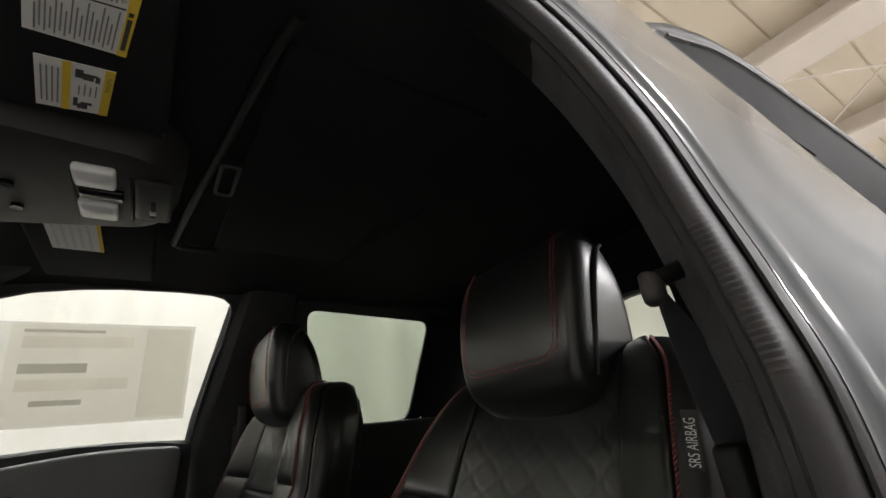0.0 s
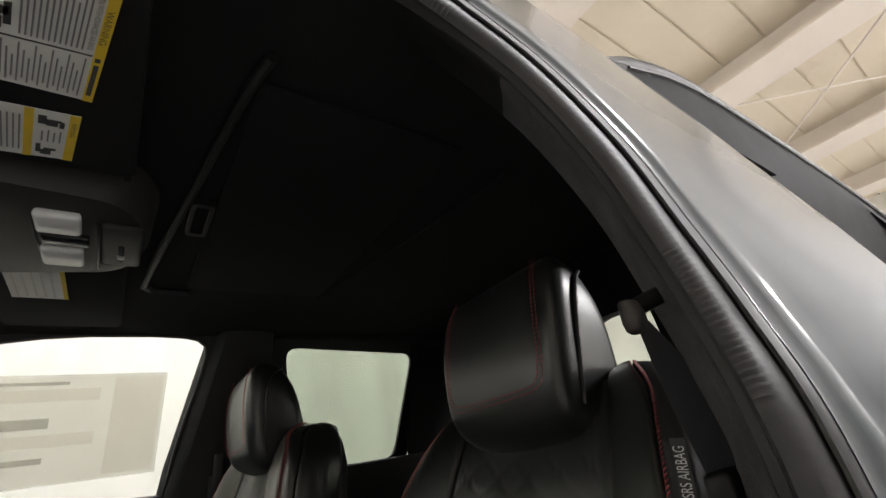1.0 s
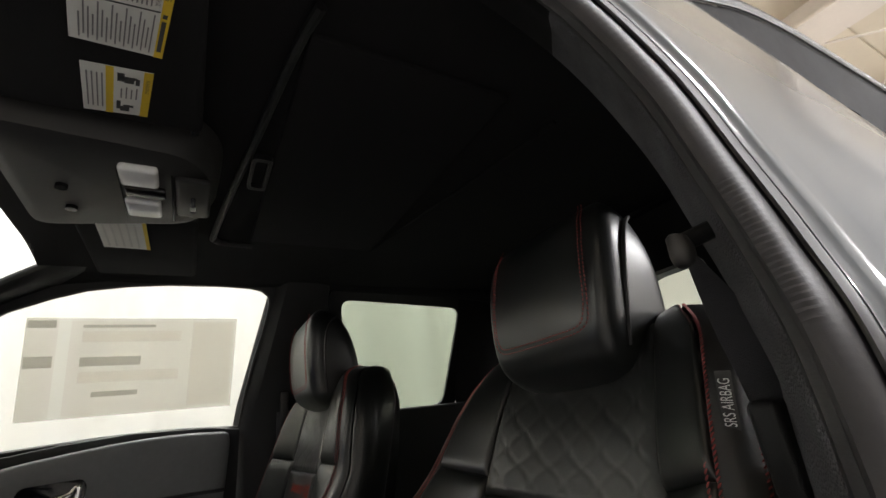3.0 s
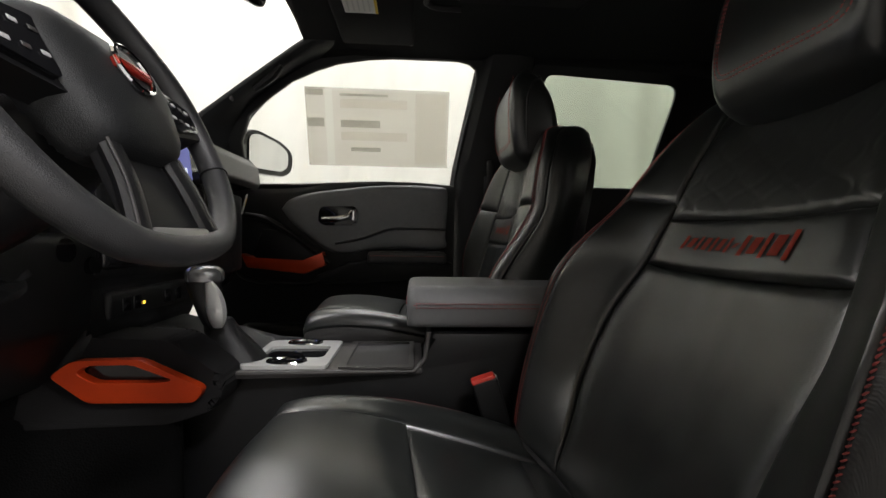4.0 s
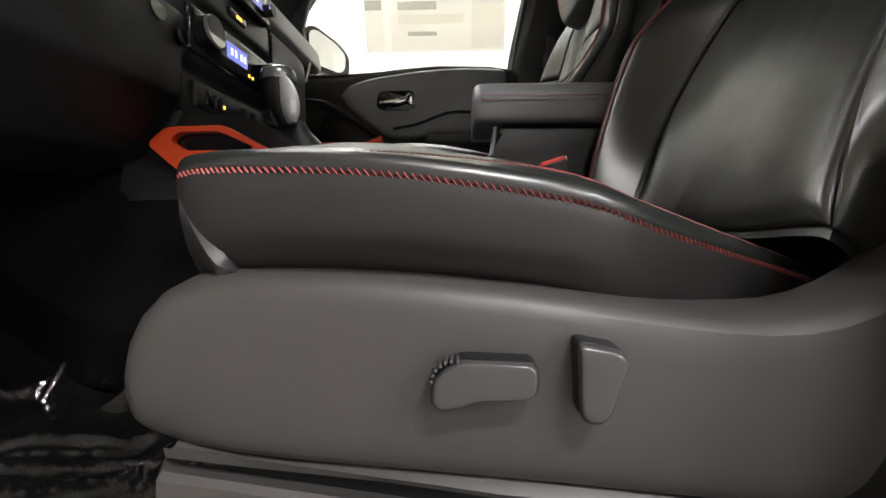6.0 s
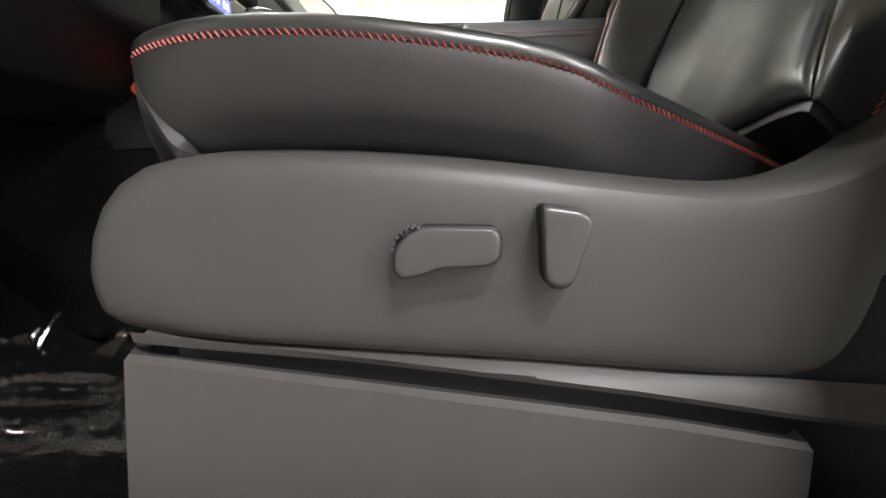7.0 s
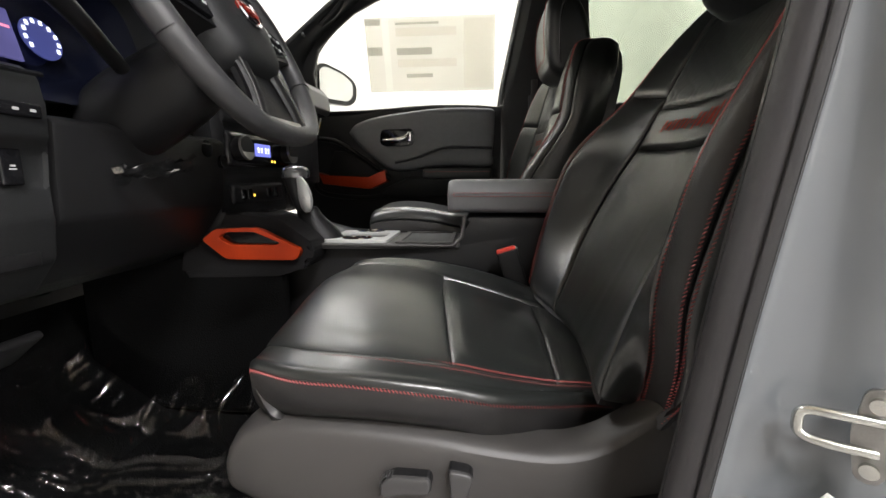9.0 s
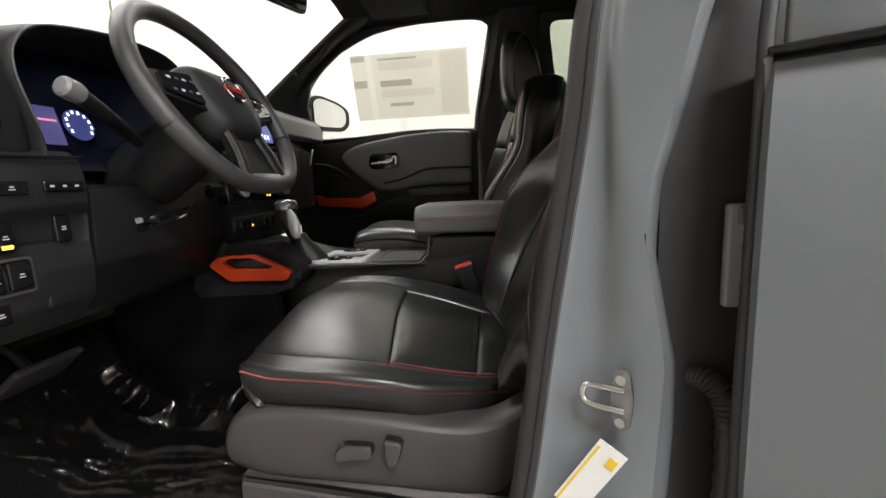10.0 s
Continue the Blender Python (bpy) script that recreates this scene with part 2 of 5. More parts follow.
class Skin:
    """A surface through rows of control points; u runs over rows, v over the points of a row."""

    def __init__(self, rows):
        self.rows = [[Vector(p) for p in r] for r in rows]

    @staticmethod
    def along(p, t):
        i = min(int(t), len(p) - 2)
        f = t - i
        a, b, c, d = p[max(i - 1, 0)], p[i], p[i + 1], p[min(i + 2, len(p) - 1)]
        if i == 0:
            a = 2 * b - c
        if i + 2 > len(p) - 1:
            d = 2 * c - b
        return 0.5 * (2 * b + (c - a) * f + (2 * a - 5 * b + 4 * c - d) * f * f + (3 * b - a - 3 * c + d) * f ** 3)

    def at(self, u, v):
        i = min(int(u), len(self.rows) - 2)
        lo, hi = max(i - 1, 0), min(i + 2, len(self.rows) - 1)
        pts = [self.along(self.rows[k], v) for k in range(lo, hi + 1)]
        return self.along(pts, u - lo)

    def normal(self, u, v, out):
        e = 0.02
        um, vm = len(self.rows) - 1, len(self.rows[0]) - 1
        a = self.at(min(u + e, um), v) - self.at(max(u - e, 0), v)
        b = self.at(u, min(v + e, vm)) - self.at(u, max(v - e, 0))
        return (a.cross(b) * out).normalized()

    def patch(self, u0, u1, v0, v1, nu, nv, out, puff=0.004, sink=0.004, shape=None, edge=0.06):
        """A padded panel over part of the surface, drawn in at its seams."""
        rows = []
        for i in range(nu + 1):
            row = []
            for j in range(nv + 1):
                s, t = i / nu, j / nv
                s2 = 0.5 - 0.5 * math.cos(math.pi * s) if nu > 6 else s
                t2 = 0.5 - 0.5 * math.cos(math.pi * t) if nv > 6 else t
                u, v = u0 + (u1 - u0) * s2, v0 + (v1 - v0) * t2
                f = min(1, min(s2, 1 - s2) / edge) if edge else 1
                g = min(1, min(t2, 1 - t2) / edge) if edge else 1
                f, g = math.sqrt(max(0, 1 - (1 - f) ** 2)), math.sqrt(max(0, 1 - (1 - g) ** 2))
                h = -sink + (sink + puff) * f * g
                if shape:
                    h += shape(s2, t2) * f * g
                row.append(self.at(u, v) + self.normal(u, v, out) * h)
            rows.append(row)
        return grid_bm(rows)

    def line(self, pts, n=40, out=1, lift=0.0):
        """Points and normals along a line given in u, v."""
        res, nor = [], []
        dense = smooth_line([(*p, 0) for p in pts], n)
        for p in dense:
            w = self.normal(p.x, p.y, out)
            res.append(self.at(p.x, p.y) + w * lift)
            nor.append(w)
        return res, nor


# ---- hall round the car ----
HX0, HX1, HY0, HY1, HZ = -3.8, 12.0, -6.0, 3.2, 4.7


def hall():
    tagged(part("floor", box_bm(HX0, HX1, HY0, HY1, -0.12, 0.0), CONCRETE, smooth=False), "grey concrete workshop floor under the truck", "floor", kind="structure")
    walls = {
        "wall_north": (HX0, HX1, HY1, HY1 + 0.15, 0, HZ),
        "wall_south": (HX0, HX1, HY0 - 0.15, HY0, 0, HZ),
        "wall_west": (HX0 - 0.15, HX0, -1.0, HY1, 0, HZ),
        "wall_west_outer": (HX0 - 0.15, HX0, HY0, -1.0, 0, HZ),
        "wall_east": (HX1, HX1 + 0.15, HY0, HY1, 0, HZ),
    }
    for name, b in walls.items():
        # South and outer west walls are out of view; their grey sets the bounced light.
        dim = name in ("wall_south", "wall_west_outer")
        tagged(part(name, box_bm(*b), BOUNCE_WALL if dim else WALL, smooth=False), "unseen plain workshop wall, its grey set for the light it bounces" if dim else "plain cream white photo booth wall, brightly lit", "wall", kind="structure")
    # White drapes before the two walls that the cab's windows look at.
    for name, along in (("drape_north", 0), ("drape_west", 1)):
        rows = []
        for z in (0.02, 1.5, 3.0, HZ - 0.4):
            row = []
            for k in range(241):
                q = k / 240
                f = 0.045 * math.sin(q * 95 + 2.2 * math.sin(q * 17)) + 0.025 * math.sin(q * 41 + z * 0.3)
                row.append((HX0 + 0.1 + q * 8.5, HY1 - 0.14 + f, z) if not along else (HX0 + 0.14 + f, -1.0 + q * (HY1 + 0.9), z))
            rows.append(row)
        tagged(part(name, grid_bm(rows), WALL), "cream white drape hanging in soft folds before the wall", "drape", kind="structure")
    # Roof sheets with standing seams across the beams.
    bm = bmesh.new()
    ys = np.arange(HY0, HY1, 0.42)
    for y in ys:
        b = box_bm(HX0, HX1, y + 0.012, y + 0.408, HZ, HZ + 0.05)
        bm = joined(bm, b, box_bm(HX0, HX1, y - 0.012, y + 0.012, HZ + 0.02, HZ + 0.06))
    tagged(part("ceiling", bm, ROOF_SHEET, smooth=False), "cream ribbed sheet metal workshop ceiling", "ceiling", kind="structure")
    # Beams along y with flanges.
    for x in (-1.75, 1.0, 2.35, 4.95, 7.6, 10.2):
        beam = thing("ceiling_beam", "white painted steel I-beam under the ceiling", "beam", "ceiling beams", "structure")
        part("web", box_bm(x - 0.02, x + 0.02, HY0, HY1, HZ - 0.33, HZ - 0.02), BEAM, beam, smooth=False)
        part("flange", box_bm(x - 0.26, x + 0.26, HY0, HY1, HZ - 0.36, HZ - 0.33), BEAM, beam, smooth=False)
    for y0, y1 in ((0.3, -1.6), (-1.6, 0.3)):
        rod = tube_bm([(5.2, y0, HZ - 0.2), (7.4, y1, HZ - 0.2)], 0.014, 8)
        tagged(part("brace_rod", rod, BEAM), "thin white cross-bracing rod between two beams", "rod", "brace rods", "structure")
    TUBE = glow("lit_tube", (1.0, 0.97, 0.9), 9.0)
    for x, y, along, half in ((1.3, -3.2, 0, 0.6), (0.0, 2.62, 0, 2.5), (-3.1, 0.6, 1, 2.0), (7.0, -4.6, 0, 2.5)):
        fx = thing("tube_light", "twin tube lamp with white housing under the beams", "lamp", "ceiling lamps")
        for k in (-1, 1):
            o = 0.09 * k
            line = [(x + o, y - half, HZ - 0.42), (x + o, y + half, HZ - 0.42)] if along else [(x - half, y + o, HZ - 0.42), (x + half, y + o, HZ - 0.42)]
            part("tube", tube_bm(line, 0.02, 8), TUBE, fx)
        b = (x - 0.16, x + 0.16, y - half - .02, y + half + .02) if along else (x - half - .02, x + half + .02, y - 0.16, y + 0.16)
        part("housing", box_bm(*b, HZ - 0.395, HZ - 0.362), BEAM, fx, smooth=False)
        for k in (-.7, .7):
            hx, hy = (x, y + k * half) if along else (x + k * half, y)
            part("hanger", tube_bm([(hx, hy, HZ - .37), (hx, hy, HZ + .03)], .008, 8), BEAM, fx)


hall()


# ---- the truck's cab ----
def glass_y(z, side=1):
    """The side windows lean inwards."""
    return side * (0.788 - 0.322 * (z - 1.4))


def side_pt(x, z, side=1, out=0.0):
    return (x, glass_y(z, side) + side * out * 0.95, z + out * 0.306)


FRONT_WINDOW = [(-.70, 1.325), (-.705, 1.476), (-.668, 1.564), (-.58, 1.632), (-.507, 1.679), (-.42, 1.715), (-.344, 1.739), (-.24, 1.755), (-.143, 1.762), (0, 1.764), (.085, 1.761), (.122, 1.753), (.143, 1.737), (.149, 1.712), (.134, 1.62), (.113, 1.539), (.095, 1.44), (.083, 1.335), (-.1, 1.345), (-.276, 1.343), (-.5, 1.33)]
REAR_WINDOW = rounded([(.46, 1.337), (.395, 1.735), (.915, 1.712), (.85, 1.337)], 0.045)


def grown(outline, d):
    k, out = len(outline), []
    cx, cz = sum(p[0] for p in outline) / k, sum(p[1] for p in outline) / k
    for i, p in enumerate(outline):
        a, b = Vector(outline[i - 1]), Vector(outline[(i + 1) % k])
        t = (b - a).normalized()
        n = Vector((t.y, -t.x))
        if n.dot(Vector((p[0] - cx, p[1] - cz))) < 0:
            n = -n
        out.append((p[0] + n.x * d, p[1] + n.y * d))
    return out


def window_frame(outline, side, wide, parent, material, name="window_frame", depth=0.012, lift=-0.002):
    return part(name, ring_prism(grown(outline, wide), outline, lambda p, d: side_pt(p[0], p[1], side, lift + (d - 1) * depth)), material, parent)


def window_pane(outline, side, parent, material):
    bm = bmesh.new()
    ring = grown(outline, 0.01)
    lo = [bm.verts.new(side_pt(*p, side, 0.0)) for p in ring]
    hi = [bm.verts.new(side_pt(*p, side, 0.004)) for p in ring]
    bm.faces.new(lo)
    bm.faces.new(hi[::-1])
    ob = part("window_pane", bm, material, parent, smooth=False)
    ob.visible_shadow = False
    return ob


def cab_shell():
    cab = thing("truck_cab", "grey-blue pickup truck cab with black cloth interior trim", "truck")
    # Roof skin and headliner.
    rows = []
    for x in (-.44, -.40, -.2, .1, .5, .9, 1.3, 1.7, 1.95, 2.0):
        drop = 0.03 * max(0, -x - 0.1) + (0.05 if x > 1.96 else 0)
        rows.append([(x, y, 1.868 - drop - 0.6 * max(0, abs(y) - 0.40) ** 1.5) for y in np.linspace(-.59, .68, 29)])
    part("roof", grid_bm(rows), PAINT, cab, "glossy grey-blue painted roof")
    rows = []
    for x in (-.44, -.40, -.3, 0, .4, .8, 1.12):
        rows.append([(x, y, 1.805 - (0.012 if x < -.38 else 0) - 0.35 * max(0, abs(y) - 0.42) ** 1.5) for y in np.linspace(-.66, .66, 33)])
    part("headliner", grid_bm(rows), LINER, cab, "black cloth headliner")
    # Back wall with the rear glass opening.
    outer, inner = rounded([(-.72, .55), (-.64, 1.80), (.64, 1.80), (.72, .55)], .05), rounded([(-.27, 1.38), (-.255, 1.61), (.255, 1.61), (.27, 1.38)], .03)
    part("back_wall", ring_prism(outer, inner, lambda p, d: (1.12 + 0.04 * d, p[0], p[1])), LINER, cab, "black rear cab trim")
    bm = bmesh.new()
    bm.faces.new([bm.verts.new((1.15, p[0], p[1])) for p in grown(inner, .01)])
    part("rear_glass", bm, TINTED, cab, "tinted rear glass", smooth=False).visible_shadow = False
    # Windshield.
    rows = [[(-.43, .57 * k, 1.787), (-.82, .65 * k, 1.54), (-1.2, .72 * k, 1.30)] for k in np.linspace(-1, 1, 9)]
    part("windshield", grid_bm(rows), GLASS, cab, "clear windshield").visible_shadow = False
    # Pillars at the front, both sides: a skin between the windshield and the door, swelling inwards.
    for s in (1, -1):
        wind = smooth_line([(-.33, .50, 1.80), (-.424, .56, 1.789), (-.60, .595, 1.68), (-.82, .64, 1.54), (-1.12, .69, 1.35), (-1.2, .71, 1.30)], 6)
        door = smooth_line([(-.10, .64, 1.80), (-.33, .667, 1.775), (-.50, .685, 1.71), (-.66, .725, 1.60), (-.745, .75, 1.47), (-.76, .79, 1.30)], 6)
        rows = []
        for a, b in zip(wind, door):
            mid = a.lerp(b, 0.5) + Vector((0.02, -0.035, -0.01))
            q = [a + Vector((0, 0.03, 0.01)), a, a.lerp(mid, 0.5) + Vector((0, -.012, 0)), mid, mid.lerp(b, 0.5) + Vector((0.004, -.006, 0)), b, b + Vector((0, 0.06, 0))]
            rows.append([(p.x, p.y * s, p.z) for p in q])
        pillar = part("front_pillar", grid_bm(rows), SOFT_DASH, cab, "black moulded windshield pillar trim", sub=1)
        if s == 1:
            cover = smooth_line([(-.52, .60, 1.70), (-.56, .618, 1.665), (-.62, .632, 1.625)], 5)
            part("airbag_cover", tube_bm(cover, [.010 + .006 * math.sin(i / 10 * 3.1) for i in range(len(cover))], 8), BLACK_PLASTIC, pillar)
            part("trim_clip", box_bm(-.70, -.69, .622, .640, 1.585, 1.605, .003), PLASTIC, pillar)
    # Passenger side between the windows, and the rear door's trim on that side.
    rows = []
    for z in np.linspace(.52, 1.79, 14):
        y = glass_y(z) - 0.035 if z > 1.34 else 0.775 - 0.12 * max(0, 1.0 - z) * 0
        dz = max(0, z - 1.34)
        rows.append([(.065 + .2 * dz, y + .05, z), (.088 + .2 * dz, y + .014, z), (.12 + .19 * dz, y - .012, z), (.22 + .1 * dz, y - .016, z), (.30, y - .014, z), (.345, y - .006, z), (.36, y + .04, z)])
    pp = part("centre_pillar_trim", grid_bm(rows), BLACK_PLASTIC, cab, "black centre pillar trim on the passenger side")
    part("belt_guide", box_bm(.20, .225, .705, .72, 1.30, 1.42, .006), PLASTIC, pp)
    part("belt_webbing", box_bm(.19, .235, .712, .716, .9, 1.36), BELT, pp)
    # Header trim over the passenger side windows.
    line = smooth_line([(-.40, .64, 1.79), (-.1, .652, 1.795), (.3, .655, 1.79), (.8, .65, 1.775), (1.12, .63, 1.75)], 6)
    part("header_trim", tube_bm(line, 0.035, 12, flat=0.8), LINER, cab, "black cloth header trim")
    part("rear_header", box_bm(1.095, 1.16, -.62, .62, 1.792, 1.835, .004), LINER, cab)
    part("roof_side_rail", box_bm(-.45, 1.13, .674, .71, 1.776, 1.81, .004), LINER, cab)
    part("pillar_head", box_bm(.16, .42, .690, .72, 1.735, 1.80, .004), LINER, cab)
    fr = thing("rear_door_closed", "closed rear passenger door with privacy glass and black trim", "car door")
    fr.parent = None
    window_frame(REAR_WINDOW, 1, 0.06, fr, BLACK_PLASTIC)
    window_pane(REAR_WINDOW, 1, fr, TINTED)
    part("door_panel", box_bm(.41, 1.12, .755, .80, .52, 1.335, .012), SOFT_DASH, fr, "black door trim panel")
    for sd in (1, -1):
        rows = [[(x, sd * (glass_y(z) - .03 if z > 1.34 else .775), z) for x in (.90, .93, 1.0, 1.13)] for z in (.52, 1.0, 1.34, 1.5, 1.65, 1.80)]
        part("rear_pillar_trim", grid_bm(rows), LINER, cab, "black rear pillar trim")
    # Closing skin outside behind the rear door window on both sides, floor pan, firewall.
    part("floor_pan", box_bm(-1.2, 1.15, -.70, .74, .38, .43), CARPET, cab, "black carpeted floor")
    part("firewall", box_bm(-1.22, -1.16, -.76, .76, .38, 1.28), BLACK_PLASTIC, cab)
    part("rear_bench_front", box_bm(.80, 1.12, -.66, .70, .43, .86, .05), LEATHER_SIDE, cab, "black rear bench seat")
    rows = [[(x, y, z) for x, z in ((.86, .86), (.93, 1.0), (1.0, 1.2), (1.05, 1.36), (1.09, 1.37), (1.11, 1.2))] for y in np.linspace(-.64, .66, 5)]
    part("rear_bench_back", grid_bm(rows), LEATHER_SIDE, cab)
    return cab


CAB = cab_shell()

# Door opening on the driver's side: the slit between the rubber seal and the painted body.
OPENING = [(-.46, -.575, 1.775), (-.25, -.625, 1.785), (.0, -.640, 1.785), (.12, -.642, 1.775), (.205, -.652, 1.735), (.262, -.676, 1.655), (.292, -.705, 1.54), (.292, -.726, 1.44), (.280, -.745, 1.36), (.258, -.762, 1.28), (.243, -.764, 1.15), (.211, -.764, .94), (.176, -.764, .69), (.14, -.764, .56), (.05, -.764, .50), (-.10, -.764, .485), (-.6, -.764, .485)]


def swept(section, name, material, label="", line=OPENING, steps=8, parent=CAB, first=0, last=9999, rib=0.0):
    """Sweeps points (a, b), fixed or given by height, along the opening; a leads away from it, b out of the car."""
    pts = smooth_line(line, steps)
    rows = []
    for i, p in enumerate(pts):
        t = (pts[min(i + 1, len(pts) - 1)] - pts[max(i - 1, 0)]).normalized()
        out = Vector((0, -1, 0.3 if p.z > 1.3 else 0.3 * max(0, (p.z - 1.15) / 0.15)))
        out = (out - t * out.dot(t)).normalized()
        away = t.cross(out).normalized()
        if away.dot(p - Vector((-.1, p.y, 1.1))) < 0:
            away = -away
        sec = section(p.z) if callable(section) else section
        rows.append([p + away * (a + (rib if i % 2 and 1 < k < len(sec) - 2 else 0)) + out * b for k, (a, b) in enumerate(sec)])
    return part(name, grid_bm(rows[first:last]), material, parent, label)


def jamb(z):
    """Section of the painted jamb: seal side, inner panel, crest, outer skin and the turn inwards."""
    ac = float(np.interp(z, [.50, .75, .833, .91, .959, 1.036, 1.109, 1.163, 1.215, 1.30], [.142, .142, .136, .130, .115, .088, .064, .048, .036, .036]))
    ao = float(np.interp(z, [.50, .75, .833, .91, .959, 1.036, 1.109, 1.163, 1.215, 1.30, 1.60, 1.72], [.151, .151, .143, .132, .114, .086, .078, .084, .088, .096, .30, .34]))
    bc = float(np.interp(z, [1.12, 1.30], [.036, .0155]))
    bo = float(np.interp(z, [.96, 1.10, 1.16, 1.26, 1.36, 1.44, 1.54, 1.655, 1.74], [.033, .038, .045, .056, .066, .058, .042, .030, .022]))
    w = min(1, max(0, (z - 1.10) / .18))
    low, high = (.0, .02, .08, .18, .42, .72, .93, 1.0), (.02, .12, .35, .55, .72, .84, .94, 1.0)
    pts = [(.014, .0065), (.016, .005)]
    for f, p, q in zip((.10, .25, .40, .47, .55, .66, .84, 1.0), low, high):
        pts.append((.016 + (ac - .016) * f, .005 + (bc - .005) * (p + (q - p) * w)))
    pts += [(ac + (ao - ac) * f, bc + (bo - bc) * f ** .85) for f in (.08, .25, .5, .75, .93, 1.0)]
    return pts + [(ao + .008, bo - .003), (ao + .015, bo - .011), (ao + .019, bo - .03), (ao + .020, -.05)]


def opening():
    lining = lambda z: [(float(np.interp(z, [1.45, 1.68, 1.78], [.19, .13, .10])), -.060), (float(np.interp(z, [1.45, 1.68, 1.78], [.13, .10, .08])), -.076), (.066, -.082), (.044, -.066), (.026, -.052), (.012, -.044), (.002, -.038), (-.004, -.031)]
    swept(lining, "opening_trim", FABRIC, "dark grey fabric-covered pillar trim", first=38)
    swept(lining, "header_lining", LINER, "black header lining", last=39)
    swept([(-.003, -.032), (-.008, -.028), (-.0095, -.021)], "seal_base", RUBBER, "smooth dark rubber seal base")
    swept([(-.008, -.023), (-.0105, -.018), (-.010, -.012), (-.006, -.006), (.002, -.002), (.012, -.001)], "weatherstrip", SEAL, "ribbed dark rubber door seal", steps=30, rib=.0020)
    swept([(.012, -.002), (.006, .0005), (.006, .003), (.010, .0055), (.016, .006)], "seal_lip", RUBBER)
    swept(jamb, "door_jamb", PAINT, "glossy grey-blue painted jamb and pillar of the open doorway", steps=10)

opening()


# ---- seats ----
CX = np.array([-.28, -.24, -.20, -.16, -.12, -.08, -.04, 0, .04, .08, .12, .16, .20])
ZW = np.array([.810, .808, .808, .807, .802, .794, .785, .777, .768, .758, .748, .738, .725])
WW = np.array([.245, .270, .275, .276, .275, .270, .262, .255, .240, .221, .200, .175, .150])
W2 = np.array([.205, .222, .228, .230, .230, .230, .225, .216, .205, .190, .172, .150, .128])
Z2 = np.array([.816, .818, .818, .817, .814, .808, .800, .791, .781, .769, .757, .746, .735])
ZC = np.array([.850, .856, .856, .853, .847, .838, .827, .815, .801, .788, .774, .762, .750])
ZR = np.array([.842, .850, .853, .852, .849, .845, .838, .829, .815, .804, .788, .772, .755])


def seat(name, label, cy, sg, recline, power, raised=0.0, forward=0.0, reach=0.0, inner_depth=(.050, .068, .082, .094, .098, .084, .056, .044, .034, .020, .004, -.035, -.07)):
    top = thing(name, label, "car seat", "front seats")
    stations = [(-.246, 0.0), (-.262, .3), (-.276, .62), (-.281, .90), (-.266, .992), (-.21, 1), (-.14, 1), (-.06, 1), (.02, 1), (.10, 1), (.17, 1), (.215, .92)]
    rows = []
    for x, f in stations:
        q = min(max(x, -.28), .20)
        zw, ww, w4, z2, zc, zr = (float(np.interp(q, CX, a)) for a in (ZW, WW, W2, Z2, ZC, ZR))
        zb = float(np.interp(x, [-.3, -.1, .05, .2], [.735, .735, .70, .66]))
        pts = [(min(.235, ww - .02), zb), (ww - .006, zb + .45 * (zw - zb)), (ww, zw), (ww - .016, zw + .42 * (z2 - zw) + .0005), (w4, z2), (w4 - .08, z2 + .40 * (zc - z2)), (0, zc), (-.170, zc - .006), (-.224, zr), (-.258, zr - .030), (-.252, zb)]
        skew = .13 * math.exp(-((x + .06) / .07) ** 2)
        lift = raised * (1 if zb > 0 else 0)
        rows.append([(x - reach + skew * max(w, -.1), cy + sg * w * (1 - .05 * (1 - f)), lift + zb + f * (z - zb)) for w, z in pts])
    sk = Skin(rows)
    out = 1 if sk.normal(6, 6, 1).z > 0 else -1
    cushion = part("seat_cushion", sk.patch(0, 11, 0, 10, 44, 60, out, puff=-.006, sink=.006, edge=0), LEATHER_SIDE, top, "black leather seat cushion with red stitching")
    part("cushion_side", sk.patch(0.0, 10.6, 0, 1.88, 40, 14, out, .004, .003, edge=.08), LEATHER_SIDE, cushion, "smooth black vinyl cushion side")
    part("bolster_strip", sk.patch(.6, 10.8, 1.88, 4, 44, 18, out, .004, -.0030, edge=.10), LEATHER, cushion, "smooth black leather bolster strip")
    crease = lambda s, t: -0.0014 * max(0, math.sin(s * 9 + t * 4)) * max(0, math.sin(t * 21 + s * 3))
    part("front_pad", sk.patch(.6, 7, 4, 7, 44, 36, out, .006, -.0030, crease, .16), LEATHER, cushion, "smooth black leather front pad")
    part("rear_pad", sk.patch(7, 9.2, 4, 7, 30, 36, out, .006, .005, crease, .18), LEATHER, cushion)
    part("back_pad", sk.patch(9.2, 11, 4, 7, 16, 30, out, .004, .004, None, .1), LEATHER, cushion)
    part("inner_bolster", sk.patch(.6, 10.8, 7, 9, 44, 18, out, .005, .004, crease, .08), LEATHER, cushion)
    part("inner_side", sk.patch(.2, 10.6, 9, 10, 30, 8, out, .003, .003, None, .1), LEATHER_SIDE, cushion)
    for k, (line, pitch, slant) in enumerate((
        ([(2.0, 1.82), (4, 1.82), (6, 1.82), (8, 1.82), (10.4, 1.84)], .0046, 1.1),
        ([(5.2, 3.86), (7, 3.86), (9, 3.86), (10.4, 3.86)], .0046, 1.1),
        ([(5.2, 4.10), (7, 4.10), (9, 4.10), (10.4, 4.10)], .0046, 1.1),
        ([(3, 8.2), (5, 8.2), (7, 8.2), (9, 8.2), (10.6, 8.2)], .0052, .6),
    )):
        p, n = sk.line(line, 30, out, .0035)
